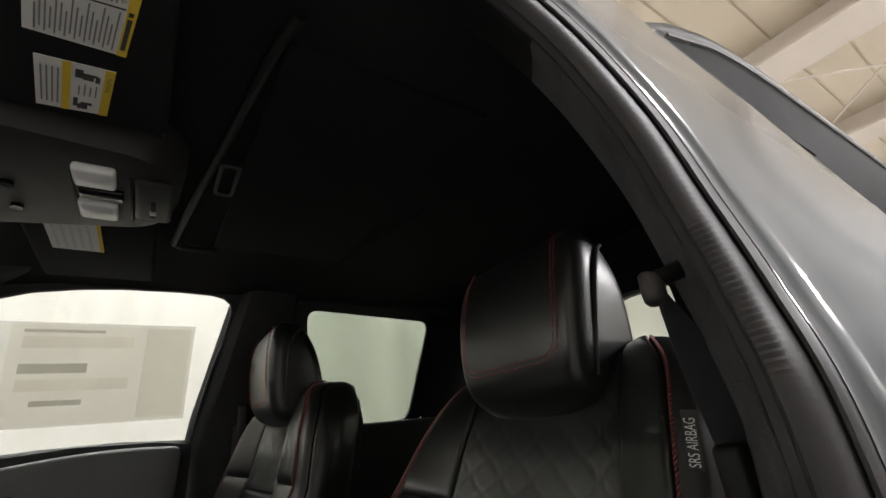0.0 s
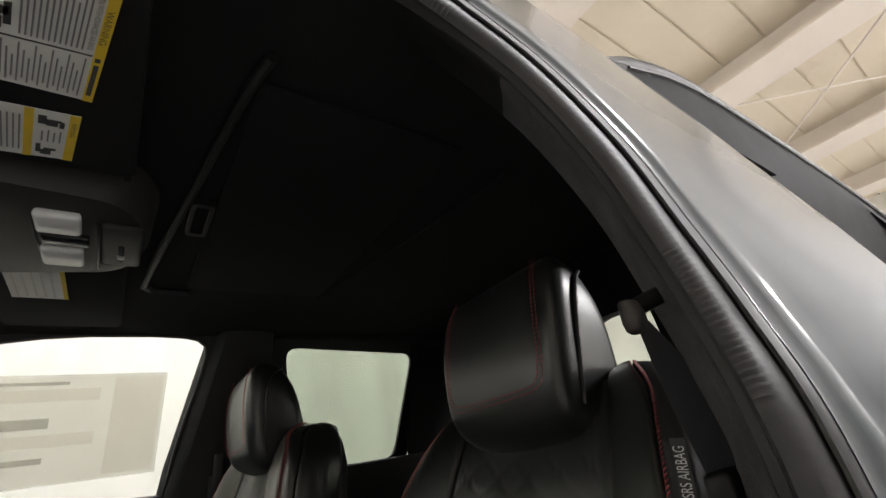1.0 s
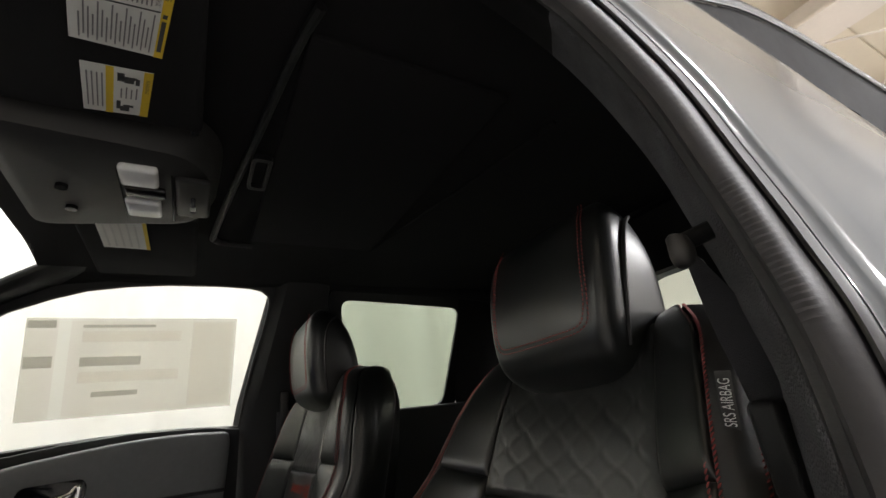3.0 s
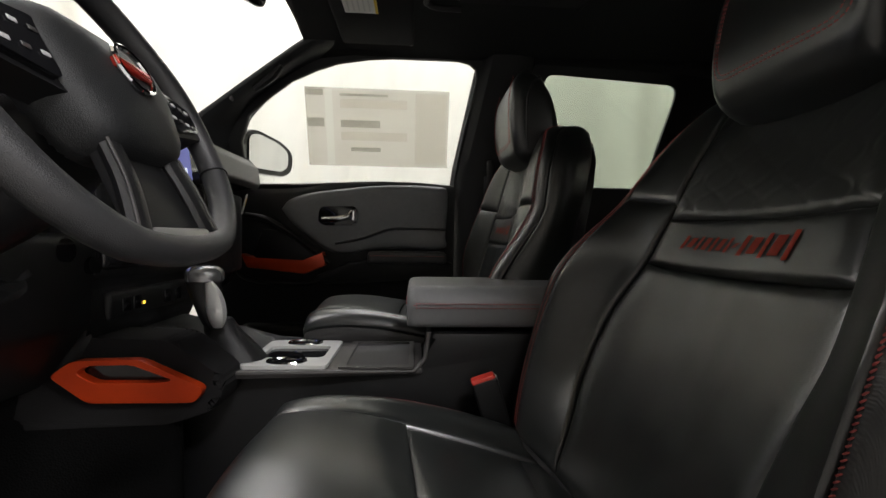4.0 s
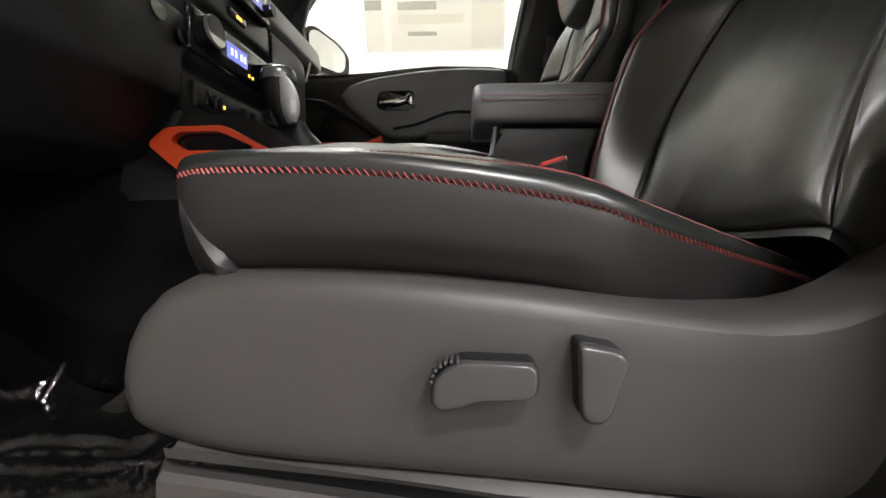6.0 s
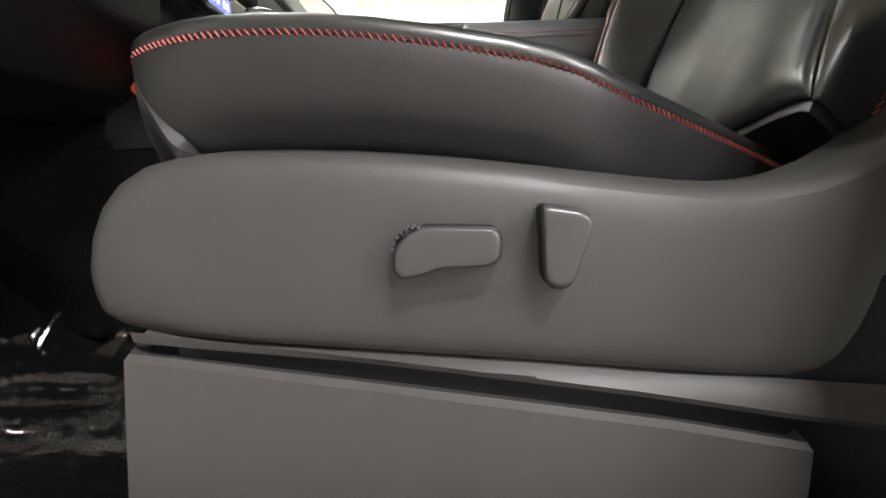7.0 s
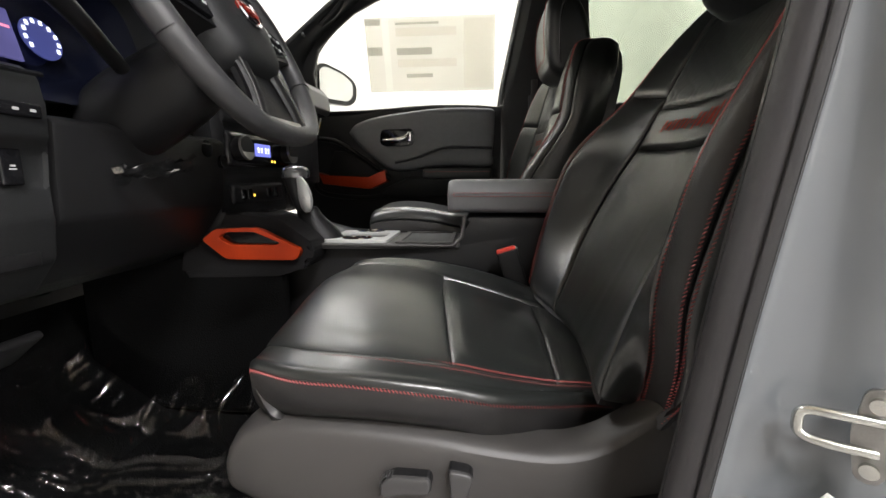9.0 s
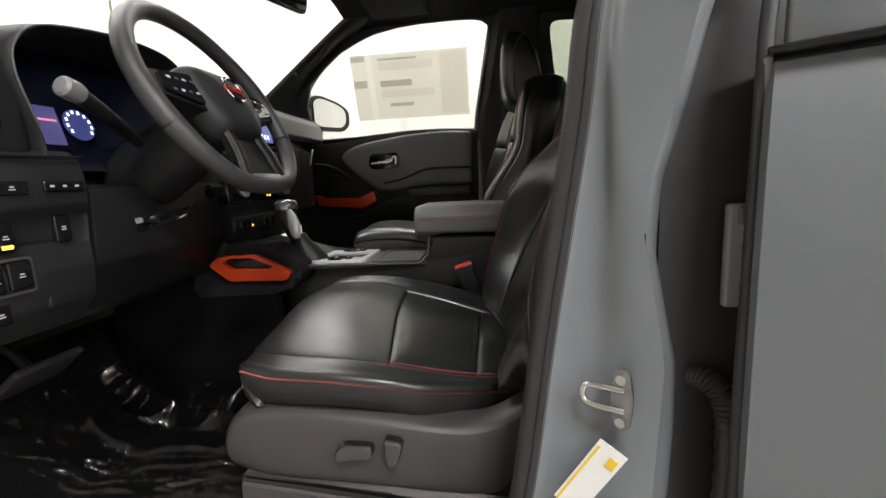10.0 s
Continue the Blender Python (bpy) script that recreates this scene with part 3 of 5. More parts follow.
        part("stitching", stitches_bm(p, n, pitch, .0054, .0007, slant), THREAD, cushion, "red decorative thread")
    p, n = sk.line([(2.0, 1.88), (4, 1.88), (6, 1.88), (8, 1.88), (10.6, 1.88)], 20, out, .001)
    part("piping", tube_bm(p, .0024, 6), LEATHER_SIDE, cushion)

    # Backrest, in height above the pivot, width and depth.
    px, pz = .16 - forward, .76
    a = radians(recline)
    at = lambda h, w, d: (px + h * math.sin(a) - d * math.cos(a), cy + sg * w, pz + h * math.cos(a) + d * math.sin(a))
    H = [0, .08, .16, .24, .30, .365, .445, .50, .56, .62, .665, .695, .70]
    outer = dict(
        wo=[.225, .255, .272, .283, .286, .280, .270, .262, .254, .240, .208, .176, .155],
        d=[-.055, -.018, .028, .054, .066, .066, .060, .056, .050, .036, .012, -.030, -.07],
        ws=[.228, .200, .182, .182, .184, .176, .162, .152, .148, .142, .134, .124, .118])
    inner = dict(
        wo=[.235, .262, .275, .279, .277, .274, .270, .268, .262, .246, .212, .178, .158],
        d=inner_depth,
        ws=[.118, .142, .178, .188, .180, .156, .152, .152, .148, .142, .134, .124, .118])
    SET = [0, 0, 0, 0, 0, 0, 0, 0, 0, -.004, -.016, -.045, -.075]
    WO = outer["wo"]
    rows = []
    for i, (h, st) in enumerate(zip(H, SET)):
        row = []
        for sd, tb in ((1, outer), (-1, inner)):
            wo, d, ws = tb["wo"][i], tb["d"][i], tb["ws"][i]
            half = [(wo - .012, min(-.112, st - .03)), (wo + .012, -.058 + st * .5), (wo + .004, d - .022), (wo - .026, d), (ws, .012 + st), (ws * .5, -.003 + st), (0, -.008 + st)]
            row += [at(h, sd * w, q) for w, q in (half if sd > 0 else half[-2::-1])]
        rows.append(row)
    bk = Skin(rows)
    bo = 1 if bk.normal(3, 6, 1).x < 0 else -1
    back = part("backrest", bk.patch(0, 12, 0, 12, 44, 60, bo, -.006, .006, edge=0), LEATHER_SIDE, top, "black leather backrest with red stitching")
    fold = lambda s, t: -0.0011 * math.exp(-((t - .30 - .05 * s) / .02) ** 2) - 0.0012 * math.exp(-((t - .42 - .04 * s) / .018) ** 2) - .0008 * math.exp(-((t - .62) / .02) ** 2)
    part("lower_pad", bk.patch(.1, 5, 4, 8, 40, 44, bo, .006, .004, fold, .06), LEATHER, back, "smooth black leather lower back pad")
    band = part("logo_band", bk.patch(5, 6, 4, 8, 16, 30, bo, .009, .004, None, .10), LEATHER, back)

    def quilt(s, t):
        w, h = (t - .5) * 5.0, s * 2.6
        g = min(abs(((w + .42 * math.sin(2 * math.pi * h + k * math.pi)) % 1.0) - .5) for k in (0, 1))
        return -.0009 * math.exp(-(g / .05) ** 2)

    part("quilted_pad", bk.patch(6, 10.2, 4, 8, 80, 96, bo, .006, .004, quilt, .06), LEATHER, back, "black leather upper pad quilted in crossing waves")
    part("top_pad", bk.patch(10.2, 12, 4, 8, 16, 30, bo, .004, .004, None, .1), LEATHER, back)
    for v0, v1, nm in ((3, 4, "outer_bolster"), (8, 9, "inner_back_bolster")):
        part(nm, bk.patch(.1, 6.4, v0, v1, 40, 18, bo, .005, .004, None, .08), LEATHER, back)
        part("shoulder_pad", bk.patch(6.4, 11.4, v0, v1, 30, 18, bo, .005, .004, None, .08), LEATHER, back)
    part("outer_band", bk.patch(.1, 11.4, 2, 3, 44, 12, bo, .003, .003, None, .12), PERF, back, "finely textured black side band")
    part("inner_band", bk.patch(.1, 11.4, 9, 10, 44, 12, bo, .003, .003, None, .12), LEATHER, back)
    for v0, v1 in ((0, 2), (10, 12)):
        part("back_side", bk.patch(.1, 11.8, v0, v1, 44, 12, bo, .003, .003, None, .08), LEATHER, back, "smooth black leather side of the backrest")
    for v in (1.05, 1.92, 2.10, 2.90, 3.08, 9.02, 9.16):
        p, n = bk.line([(.3, v), (3, v), (6, v), (9, v), (11, v)], 36, bo, .0035)
        part("stitching", stitches_bm(p, n, .0050, .0054, .0008, .9), THREAD, back, "red decorative thread")
    shell = [[at(h, w, -.112 - .03 * math.sin(math.pi * (i / 12))) for w in np.linspace(-WO[i] + .03, WO[i] - .03, 9)] for i, h in enumerate(H)]
    part("back_shell", grid_bm(shell), BLACK_PLASTIC, back, "black plastic rear shell")
    # Plain slanted bars stand for the sewn mark on the band.
    marks = bmesh.new()
    x0 = -.098
    for k, (wide, tall) in enumerate(((.010, .020), (.016, .014), (.008, .020), (.015, .017), (.009, .020), (.014, .016), (.008, .020), (.010, .006), (.012, .026), (.020, .020), (.010, .030), (.024, .024), (.012, .034))):
        quad = [(x0, -.5), (x0 + wide * .6, -.5), (x0 + wide * .6 + .006, .5), (x0 + .006, .5)]
        vs = []
        for w, hh in quad:
            v = 6 - sg * -w / .156 * 2 if sg < 0 else 6 + w / .156 * 2
            u = 5.5 + hh * tall / .08
            vs.append(marks.verts.new(bk.at(u, v) + bk.normal(u, v, bo) * .0105))
        marks.faces.new(vs)
        x0 += wide * .6 + .0066
    bmesh.ops.solidify(marks, geom=marks.faces, thickness=.0012)
    part("sewn_mark", marks, RED_LOGO, band, "red sewn bars", smooth=False)

    # Headrest, leaning forward of the backrest, its back sloping down from a narrow top.
    ht = lambda h, w, d: at(.600 + (h - .625) * .88, w * .83, d - .012 + .24 * (h - .625))
    rows = []
    for h, d0, d1, wide in ((.618, .012, -.020, .080), (.622, .034, -.044, .112), (.632, .054, -.060, .136), (.652, .066, -.067, .148), (.69, .073, -.066, .155), (.74, .076, -.059, .161), (.79, .075, -.049, .165), (.832, .070, -.036, .164), (.862, .060, -.019, .157), (.880, .047, -.004, .145), (.889, .034, .006, .122)):
        r = min(.030, (d0 - d1) * .42)
        rows.append([ht(h, q[0], q[1] + (.012 * (1 - (q[0] / wide) ** 2) if q[1] > (d0 + d1) / 2 else -.010 * (1 - (q[0] / wide) ** 2))) for q in rounded([(wide, d0), (wide * .96, d1), (-wide * .96, d1), (-wide, d0)], r, 6)])
    hr = part("headrest", grid_bm(rows, True, True), LEATHER, top, "padded black leather headrest with red seams", sub=1)
    fn = Vector((-math.cos(a), 0, math.sin(a)))
    face = lambda h, w: Vector(ht(h, w, float(np.interp(h, [.652, .69, .74, .79, .832, .862], [.066, .073, .076, .075, .070, .060])) + .012 * (1 - (w / .160) ** 2) + .0008))
    for k in (0, .007):
        seam = [(.866, .112 + k), (.82, .118 + k), (.76, .119 + k), (.71, .118 + k), (.682 - k, .112 + k), (.668 - k, .096), (.664 - k, .05), (.663 - k, 0), (.664 - k, -.05), (.668 - k, -.096), (.682 - k, -.112 - k), (.71, -.118 - k), (.76, -.119 - k), (.82, -.118 - k), (.866, -.112 - k)]
        line = [face(p.x, p.y) for p in smooth_line([(*q, 0) for q in seam], 8)]
        part("stitching", stitches_bm(line, [fn] * len(line), .0062, .0048, .0009), THREAD, hr, "red decorative thread")
    for sd in (-1, 1):
        seam = [Vector(ht(h, sd * w, q)) for h, w, q in ((.655, .146, .030), (.70, .155, .036), (.76, .163, .038), (.81, .166, .034), (.845, .163, .022), (.866, .155, .006), (.876, .147, -.004))]
        part("piping", tube_bm(smooth_line(seam, 6), .0032, 6), LEATHER_SIDE, hr)
    for w in (-.055, .055):
        part("headrest_post", tube_bm([at(.50, w, -.045), ht(.65, w / .83, -.01)], .0065, 10), SATIN, hr, "thin metal headrest post")

    # Plastic side shield with its switches, and the cover over the seat's riser.
    upper = [(-.330, .652), (-.322, .70), (-.298, .730), (-.258, .743), (-.18, .745), (-.10, .740), (-.026, .731), (.036, .722), (.096, .716), (.14, .722), (.18, .740), (.22, .770), (.25, .788), (.285, .796), (.325, .790)]
    lower = [(-.326, .634), (-.314, .624), (-.285, .620), (-.24, .616), (-.17, .612), (-.10, .608), (-.026, .604), (.036, .599), (.096, .595), (.13, .592), (.16, .59), (.20, .588), (.24, .588), (.28, .588), (.32, .59)]
    rows = []
    for (xa, za), (xb, zb) in zip(upper, lower):
        near = .245 + .027 * min(1, (xa + .345) / .07) - .040 * max(0, (xa - .06) / .22) ** 2
        row = []
        for t, o in ((0, -.055), (.0, -.028), (.03, -.012), (.09, -.003), (.2, .0), (.5, .0015), (.8, -.001), (.93, -.004), (1.0, -.010), (1.0, -.05)):
            row.append((xa + (xb - xa) * t, cy + sg * (near + o), za + (zb - za) * t))
        rows.append(row)
    first = [(p[0] + .012, p[1] - sg * .05, p[2]) for p in rows[0]]
    shield = part("side_shield", grid_bm([first] + rows), PLASTIC, top, "charcoal plastic seat side shield", sub=1)
    rows = []
    for x, z1 in ((-.292, .618), (-.282, .618), (-.1, .597), (.05, .579), (.132, .566), (.138, .565)):
        e = .02 if x in (-.292, .138) else 0
        rows.append([(x, cy + sg * (.255 - e), z1 - .010), (x, cy + sg * (.268 - e), z1 - .007), (x, cy + sg * (.276 - e), z1 - .003), (x, cy + sg * (.281 - e), z1 - .006), (x - .005, cy + sg * (.285 - e), .50), (x - .008, cy + sg * (.285 - e), .43)])
    part("riser_cover", grid_bm(rows), PLASTIC, top, "flat charcoal plastic cover below the side shield")
    rows = []
    for (xb, zb) in lower[2:]:
        z1 = float(np.interp(xb, [-.282, -.1, .05, .13, .30], [.621, .601, .583, .571, .552]))
        rows.append([(xb, cy + sg * .250, zb + .006), (xb, cy + sg * .262, zb + .001), (xb, cy + sg * .268, zb - .35 * (zb - z1) - .001), (xb, cy + sg * .270, z1 + .006), (xb, cy + sg * .268, z1 + .002), (xb, cy + sg * .250, z1)])
    part("shield_lip", grid_bm(rows), PLASTIC, shield, "narrow lower lip of the side shield")
    part("riser_recess", box_bm(-.25, .26, min(cy + sg * .20, cy + sg * .258), max(cy + sg * .20, cy + sg * .258), .43, .66), BLACK_PLASTIC, top)
    for yy in (.19, -.19):
        part("seat_rail", box_bm(-.30, .28, cy + yy - .02, cy + yy + .02, .43, .70 + raised, .006), BLACK_PLASTIC, top)
    if power:
        yo = cy + sg * .272
        slide = rounded([(-.111, .668), (-.110, .682), (-.103, .690), (-.093, .695), (-.052, .694), (-.048, .688), (-.049, .675), (-.056, .671), (-.084, .670), (-.094, .666), (-.106, .663)], .003, 3)
        tilt = rounded([(-.028, .707), (-.004, .703), (.001, .697), (-.009, .662), (-.013, .658), (-.022, .658), (-.026, .665)], .004, 3)
        sl = part("slide_switch", extruded(slide, "y", yo + .002, yo - .013, .0008), BLACK_PLASTIC, shield, "charcoal seat slide switch")
        part("switch_face", domed(slide, (-.079, .681), yo - .010, -.0085), SWITCH, sl, sub=1)
        for k in range(7):
            f = k / 6
            ang = radians(175 - 95 * f)
            c = (-.0975 + .0128 * math.cos(ang), .6800 + .0136 * math.sin(ang))
            part("grip_tooth", box_bm(c[0] - .0011, c[0] + .0011, yo - .0165, yo - .004, c[1] - .0011, c[1] + .0011, .0005, 1), SWITCH, sl)
        rs = part("recline_switch", extruded(tilt, "y", yo + .002, yo - .014, .0008), BLACK_PLASTIC, shield, "charcoal backrest tilt switch")
        part("switch_face", domed(tilt, (-.0135, .682), yo - .010, -.0095), SWITCH, rs, sub=1)
    return top


seat("driver_seat", "black leather bucket seat with red stitching beside the open doorway", -.38, -1, 26, True)
seat("passenger_seat", "black leather bucket seat with upright back beside the passenger door", .38, 1, 14.5, False, .095, .055, .035, (.050, .062, .066, .060, .048, .026, .002, .006, .012, .010, .002, -.035, -.07))


# ---- passenger door ----
def passenger_door():
    door = thing("passenger_door", "closed front passenger door with black padded panel and orange accent", "car door")
    window_frame(FRONT_WINDOW, 1, 0.055, door, BLACK_PLASTIC)
    part("window_seal", ring_prism(grown(FRONT_WINDOW, .006), FRONT_WINDOW, lambda p, d: side_pt(p[0], p[1], 1, -.018 + d * .012)), PLASTIC, door, "thin grey window seal")
    window_pane(FRONT_WINDOW, 1, door, GLASS)
    # Panel skin: belt, padded insert, lower panel.
    rows = []
    for x in np.linspace(-.80, .085, 40):
        belt = float(np.interp(x, [-.8, -.55, -.36, -.2, 0, .09], [1.290, 1.300, 1.325, 1.337, 1.332, 1.318]))
        rows.append([(x, .83, belt - .004), (x, .795, belt + .006), (x, .765, belt + .002), (x, .752, belt - .018), (x, .752, 1.20), (x, .757, 1.06), (x, .760, .95), (x, .762, .80), (x, .762, .55)])
    panel = part("door_panel", grid_bm(rows), SOFT_DASH, door, "soft black door panel")
    ins = smooth_line([(-.565, 1.228, 0), (-.535, 1.262, 0), (-.46, 1.288, 0), (-.36, 1.304, 0), (-.22, 1.320, 0), (-.10, 1.325, 0), (.0, 1.322, 0), (.055, 1.312, 0), (.060, 1.25, 0), (.052, 1.14, 0), (.045, 1.085, 0), (-.10, 1.085, 0), (-.22, 1.078, 0), (-.30, 1.064, 0), (-.385, 1.070, 0), (-.46, 1.120, 0), (-.53, 1.180, 0), (-.565, 1.228, 0)], 5)[:-1]
    cx, cz = -.22, 1.19
    rows = []
    for f, o in ((1.0, .006), (.985, -.006), (.955, -.014), (.9, -.018), (.75, -.020), (.5, -.021), (.25, -.021), (.02, -.021)):
        rows.append([(cx + (p.x - cx) * f, .752 + o, cz + (p.y - cz) * f) for p in ins])
    part("padded_insert", grid_bm(rows, True, True), mat("dark_grey_door_vinyl", (0.20, 0.207, 0.218), .5, grain=.12, grain_scale=800), panel, "dark grey padded vinyl insert")
    # Tube for the crease; its shade is a darker copy of the vinyl.
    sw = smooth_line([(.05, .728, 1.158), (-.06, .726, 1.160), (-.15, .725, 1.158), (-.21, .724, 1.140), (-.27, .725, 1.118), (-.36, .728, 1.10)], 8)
    part("crease", tube_bm(sw, .009, 8, flat=.6), mat("shaded_door_crease", (0.05, 0.052, 0.056), .5, grain=.3, grain_scale=800), panel)
    # Handle in its cup.
    cup = rounded([(-.425, 1.180), (-.418, 1.236), (-.290, 1.240), (-.278, 1.224), (-.280, 1.178), (-.30, 1.168), (-.40, 1.166)], .016)
    part("handle_cup", extruded(cup, "y", .726, .742, .003), GLOSS_BLACK, panel, "black handle cup")
    pull = smooth_line([(-.408, .716, 1.190), (-.37, .708, 1.190), (-.335, .708, 1.194), (-.308, .712, 1.204), (-.298, .716, 1.220)], 6)
    part("door_pull", tube_bm(pull, [.006 + .004 * math.sin(i / (len(pull) - 1) * 3.1) for i in range(len(pull))], 10, flat=1.2), CHROME, panel, "chrome inside door handle")
    part("lock_lever", box_bm(-.305, -.286, .710, .724, 1.184, 1.226, .004), CHROME, panel)
    # Armrest with stitched pad.
    arm = part("armrest", box_bm(-.235, .05, .655, .76, 1.030, 1.075, .014), mat("dark_grey_arm_vinyl", (0.045, 0.045, 0.046), .45, grain=.3, grain_scale=800), panel, "padded armrest with red stitching")
    ln = [Vector((x, .654, 1.060)) for x in np.linspace(-.222, .04, 30)]
    part("stitching", stitches_bm(ln, [Vector((0, -1, 0))] * 30, .0065, .005, .0011), THREAD, arm)
    part("arm_shelf", extruded([(-.42, .985), (-.30, 1.035), (-.235, 1.040), (.075, 1.036), (.075, .975), (-.30, .955), (-.40, .955)], "y", .675, .77, .010), SOFT_DASH, panel)
    # Orange accent with a dark pocket behind it.
    acc = [(-0.686, 1.061), (-0.664, 1.011), (-0.461, 0.989), (-0.387, 1.021), (-0.399, 1.071), (-0.465, 1.035), (-0.642, 1.043)]
    part("accent", extruded(acc, "y", .682, .735, .004), ORANGE, door, "orange metallic door accent")
    up = [(-.66, 1.056), (-.625, 1.024), (-.455, 1.022), (-.398, 1.046), (-.44, 1.085), (-.54, 1.145), (-.62, 1.15)]
    part("speaker_pocket", extruded(up, "y", .722, .76, .003), BLACK_PLASTIC, door, "dark recessed pocket")
    sweep = smooth_line([(-.68, .715, 1.20), (-.60, .705, 1.185), (-.50, .700, 1.125), (-.42, .700, 1.065), (-.375, .703, 1.030)], 6)
    part("pocket_rim", tube_bm(sweep, .013, 10, flat=.8), BLACK_PLASTIC, door)
    low = smooth_line([(-.72, .708, 1.03), (-.66, .700, .968), (-.45, .700, .955), (-.35, .705, 1.000)], 6)
    part("pocket_lip", tube_bm(low, .010, 10), BLACK_PLASTIC, door)
    part("map_pocket", box_bm(-.70, -.05, .70, .765, .60, .80, .02), BLACK_PLASTIC, door)
    # Mirror outside.
    head = rounded([(-.775, 1.40), (-.775, 1.53), (-.74, 1.556), (-.64, 1.535), (-.585, 1.50), (-.588, 1.42), (-.62, 1.385), (-.74, 1.38)], .03, 4)
    rows = []
    for dx, f in ((0.0, 1.0), (-.015, 1.03), (-.07, .95), (-.11, .7), (-.13, .3)):
        rows.append([(-.68 + (p[0] + .68) * f * .60 + dx * .92, .98 + (p[0] + .68) * f * 1.30 - dx * .38, 1.465 + (p[1] - 1.465) * f) for p in head])
    mir = part("door_mirror", grid_bm(rows, True, True), GLOSS_BLACK, door, "black outside mirror housing")
    g = bmesh.new()
    g.faces.new([g.verts.new((-.675 + (p[0] + .672) * .82 * .60, .978 + (p[0] + .672) * .82 * 1.30, 1.467 + (p[1] - 1.465) * .80)) for p in head])
    part("mirror_glass", g, mat("mirror_silver", (.86, .88, .88), .02, metal=1.0, vary=.01), mir, "outside mirror glass", smooth=False)
    part("mirror_foot", box_bm(-.79, -.73, .80, .985, 1.36, 1.40, .015), GLOSS_BLACK, mir)
    part("mirror_sail", extruded([(-.80, 1.31), (-.705, 1.33), (-.712, 1.47), (-.76, 1.45)], "y", .765, .80, .004), BLACK_PLASTIC, door)
    return door


passenger_door()


def window_sticker():
    st = thing("window_sticker", "large printed price sticker on the passenger window seen from behind", "sticker")
    paper = bpy.data.materials.new("translucent_sticker_paper")
    paper.use_nodes = True
    n, l = paper.node_tree.nodes, paper.node_tree.links
    n.clear()
    o, mx, df, tl, tr, mx2 = (n.new(k) for k in ("ShaderNodeOutputMaterial", "ShaderNodeMixShader", "ShaderNodeBsdfDiffuse", "ShaderNodeBsdfTranslucent", "ShaderNodeBsdfTransparent", "ShaderNodeMixShader"))
    df.inputs[0].default_value, tl.inputs[0].default_value, tr.inputs[0].default_value = (.60, .59, .56, 1), (.62, .61, .57, 1), (.70, .69, .66, 1)
    mx.inputs[0].default_value, mx2.inputs[0].default_value = .62, .72
    l.new(df.outputs[0], mx.inputs[1]), l.new(tl.outputs[0], mx.inputs[2])
    l.new(mx.outputs[0], mx2.inputs[1]), l.new(tr.outputs[0], mx2.inputs[2]), l.new(mx2.outputs[0], o.inputs[0])
    grey = pane_mat("grey_sticker_print", (.60, .595, .57), 0.0)
    pale = pane_mat("pale_sticker_print", (.90, .89, .86), 0.0)

    def sheet(x0, x1, z0, z1, lift, m, name, label=""):
        bm = bmesh.new()
        bm.faces.new([bm.verts.new(side_pt(x, z, 1, -lift)) for x, z in ((x0, z0), (x1, z0), (x1, z1), (x0, z1))])
        ob = part(name, bm, m, st, label, smooth=False)
        ob.visible_shadow = False
        return ob

    sheet(-.470, .055, 1.399, 1.666, .004, paper, "sheet", "translucent white printed paper")
    for k, b in enumerate(((-.466, -.405, 1.640, 1.660), (-.466, -.405, 1.535, 1.565), (-.345, -.20, 1.535, 1.560), (-.31, -.20, 1.452, 1.466), (-.345, -.17, 1.640, 1.648))):
        sheet(*b, .0055, grey, "print_bar")
    for k, b in enumerate(((-.470, -.40, 1.399, 1.666), (-.372, .050, 1.403, 1.660), (-.345, -.10, 1.60, 1.63), (-.345, -.10, 1.49, 1.52), (-.07, .045, 1.41, 1.655))):
        sheet(*b, .005 - .0002 * k, pale, "print_field")


window_sticker()


# ---- dashboard ----
def text_bm(body, size):
    cu = bpy.data.curves.new("lettering", "FONT")
    cu.body, cu.size, cu.align_x, cu.align_y, cu.extrude = body, size, "CENTER", "CENTER", 0.0
    ob = bpy.data.objects.new("lettering", cu)
    me = bpy.data.meshes.new_from_object(ob)
    bm = bmesh.new()
    bm.from_mesh(me)
    bpy.data.objects.remove(ob), bpy.data.meshes.remove(me), bpy.data.curves.remove(cu)
    return bm


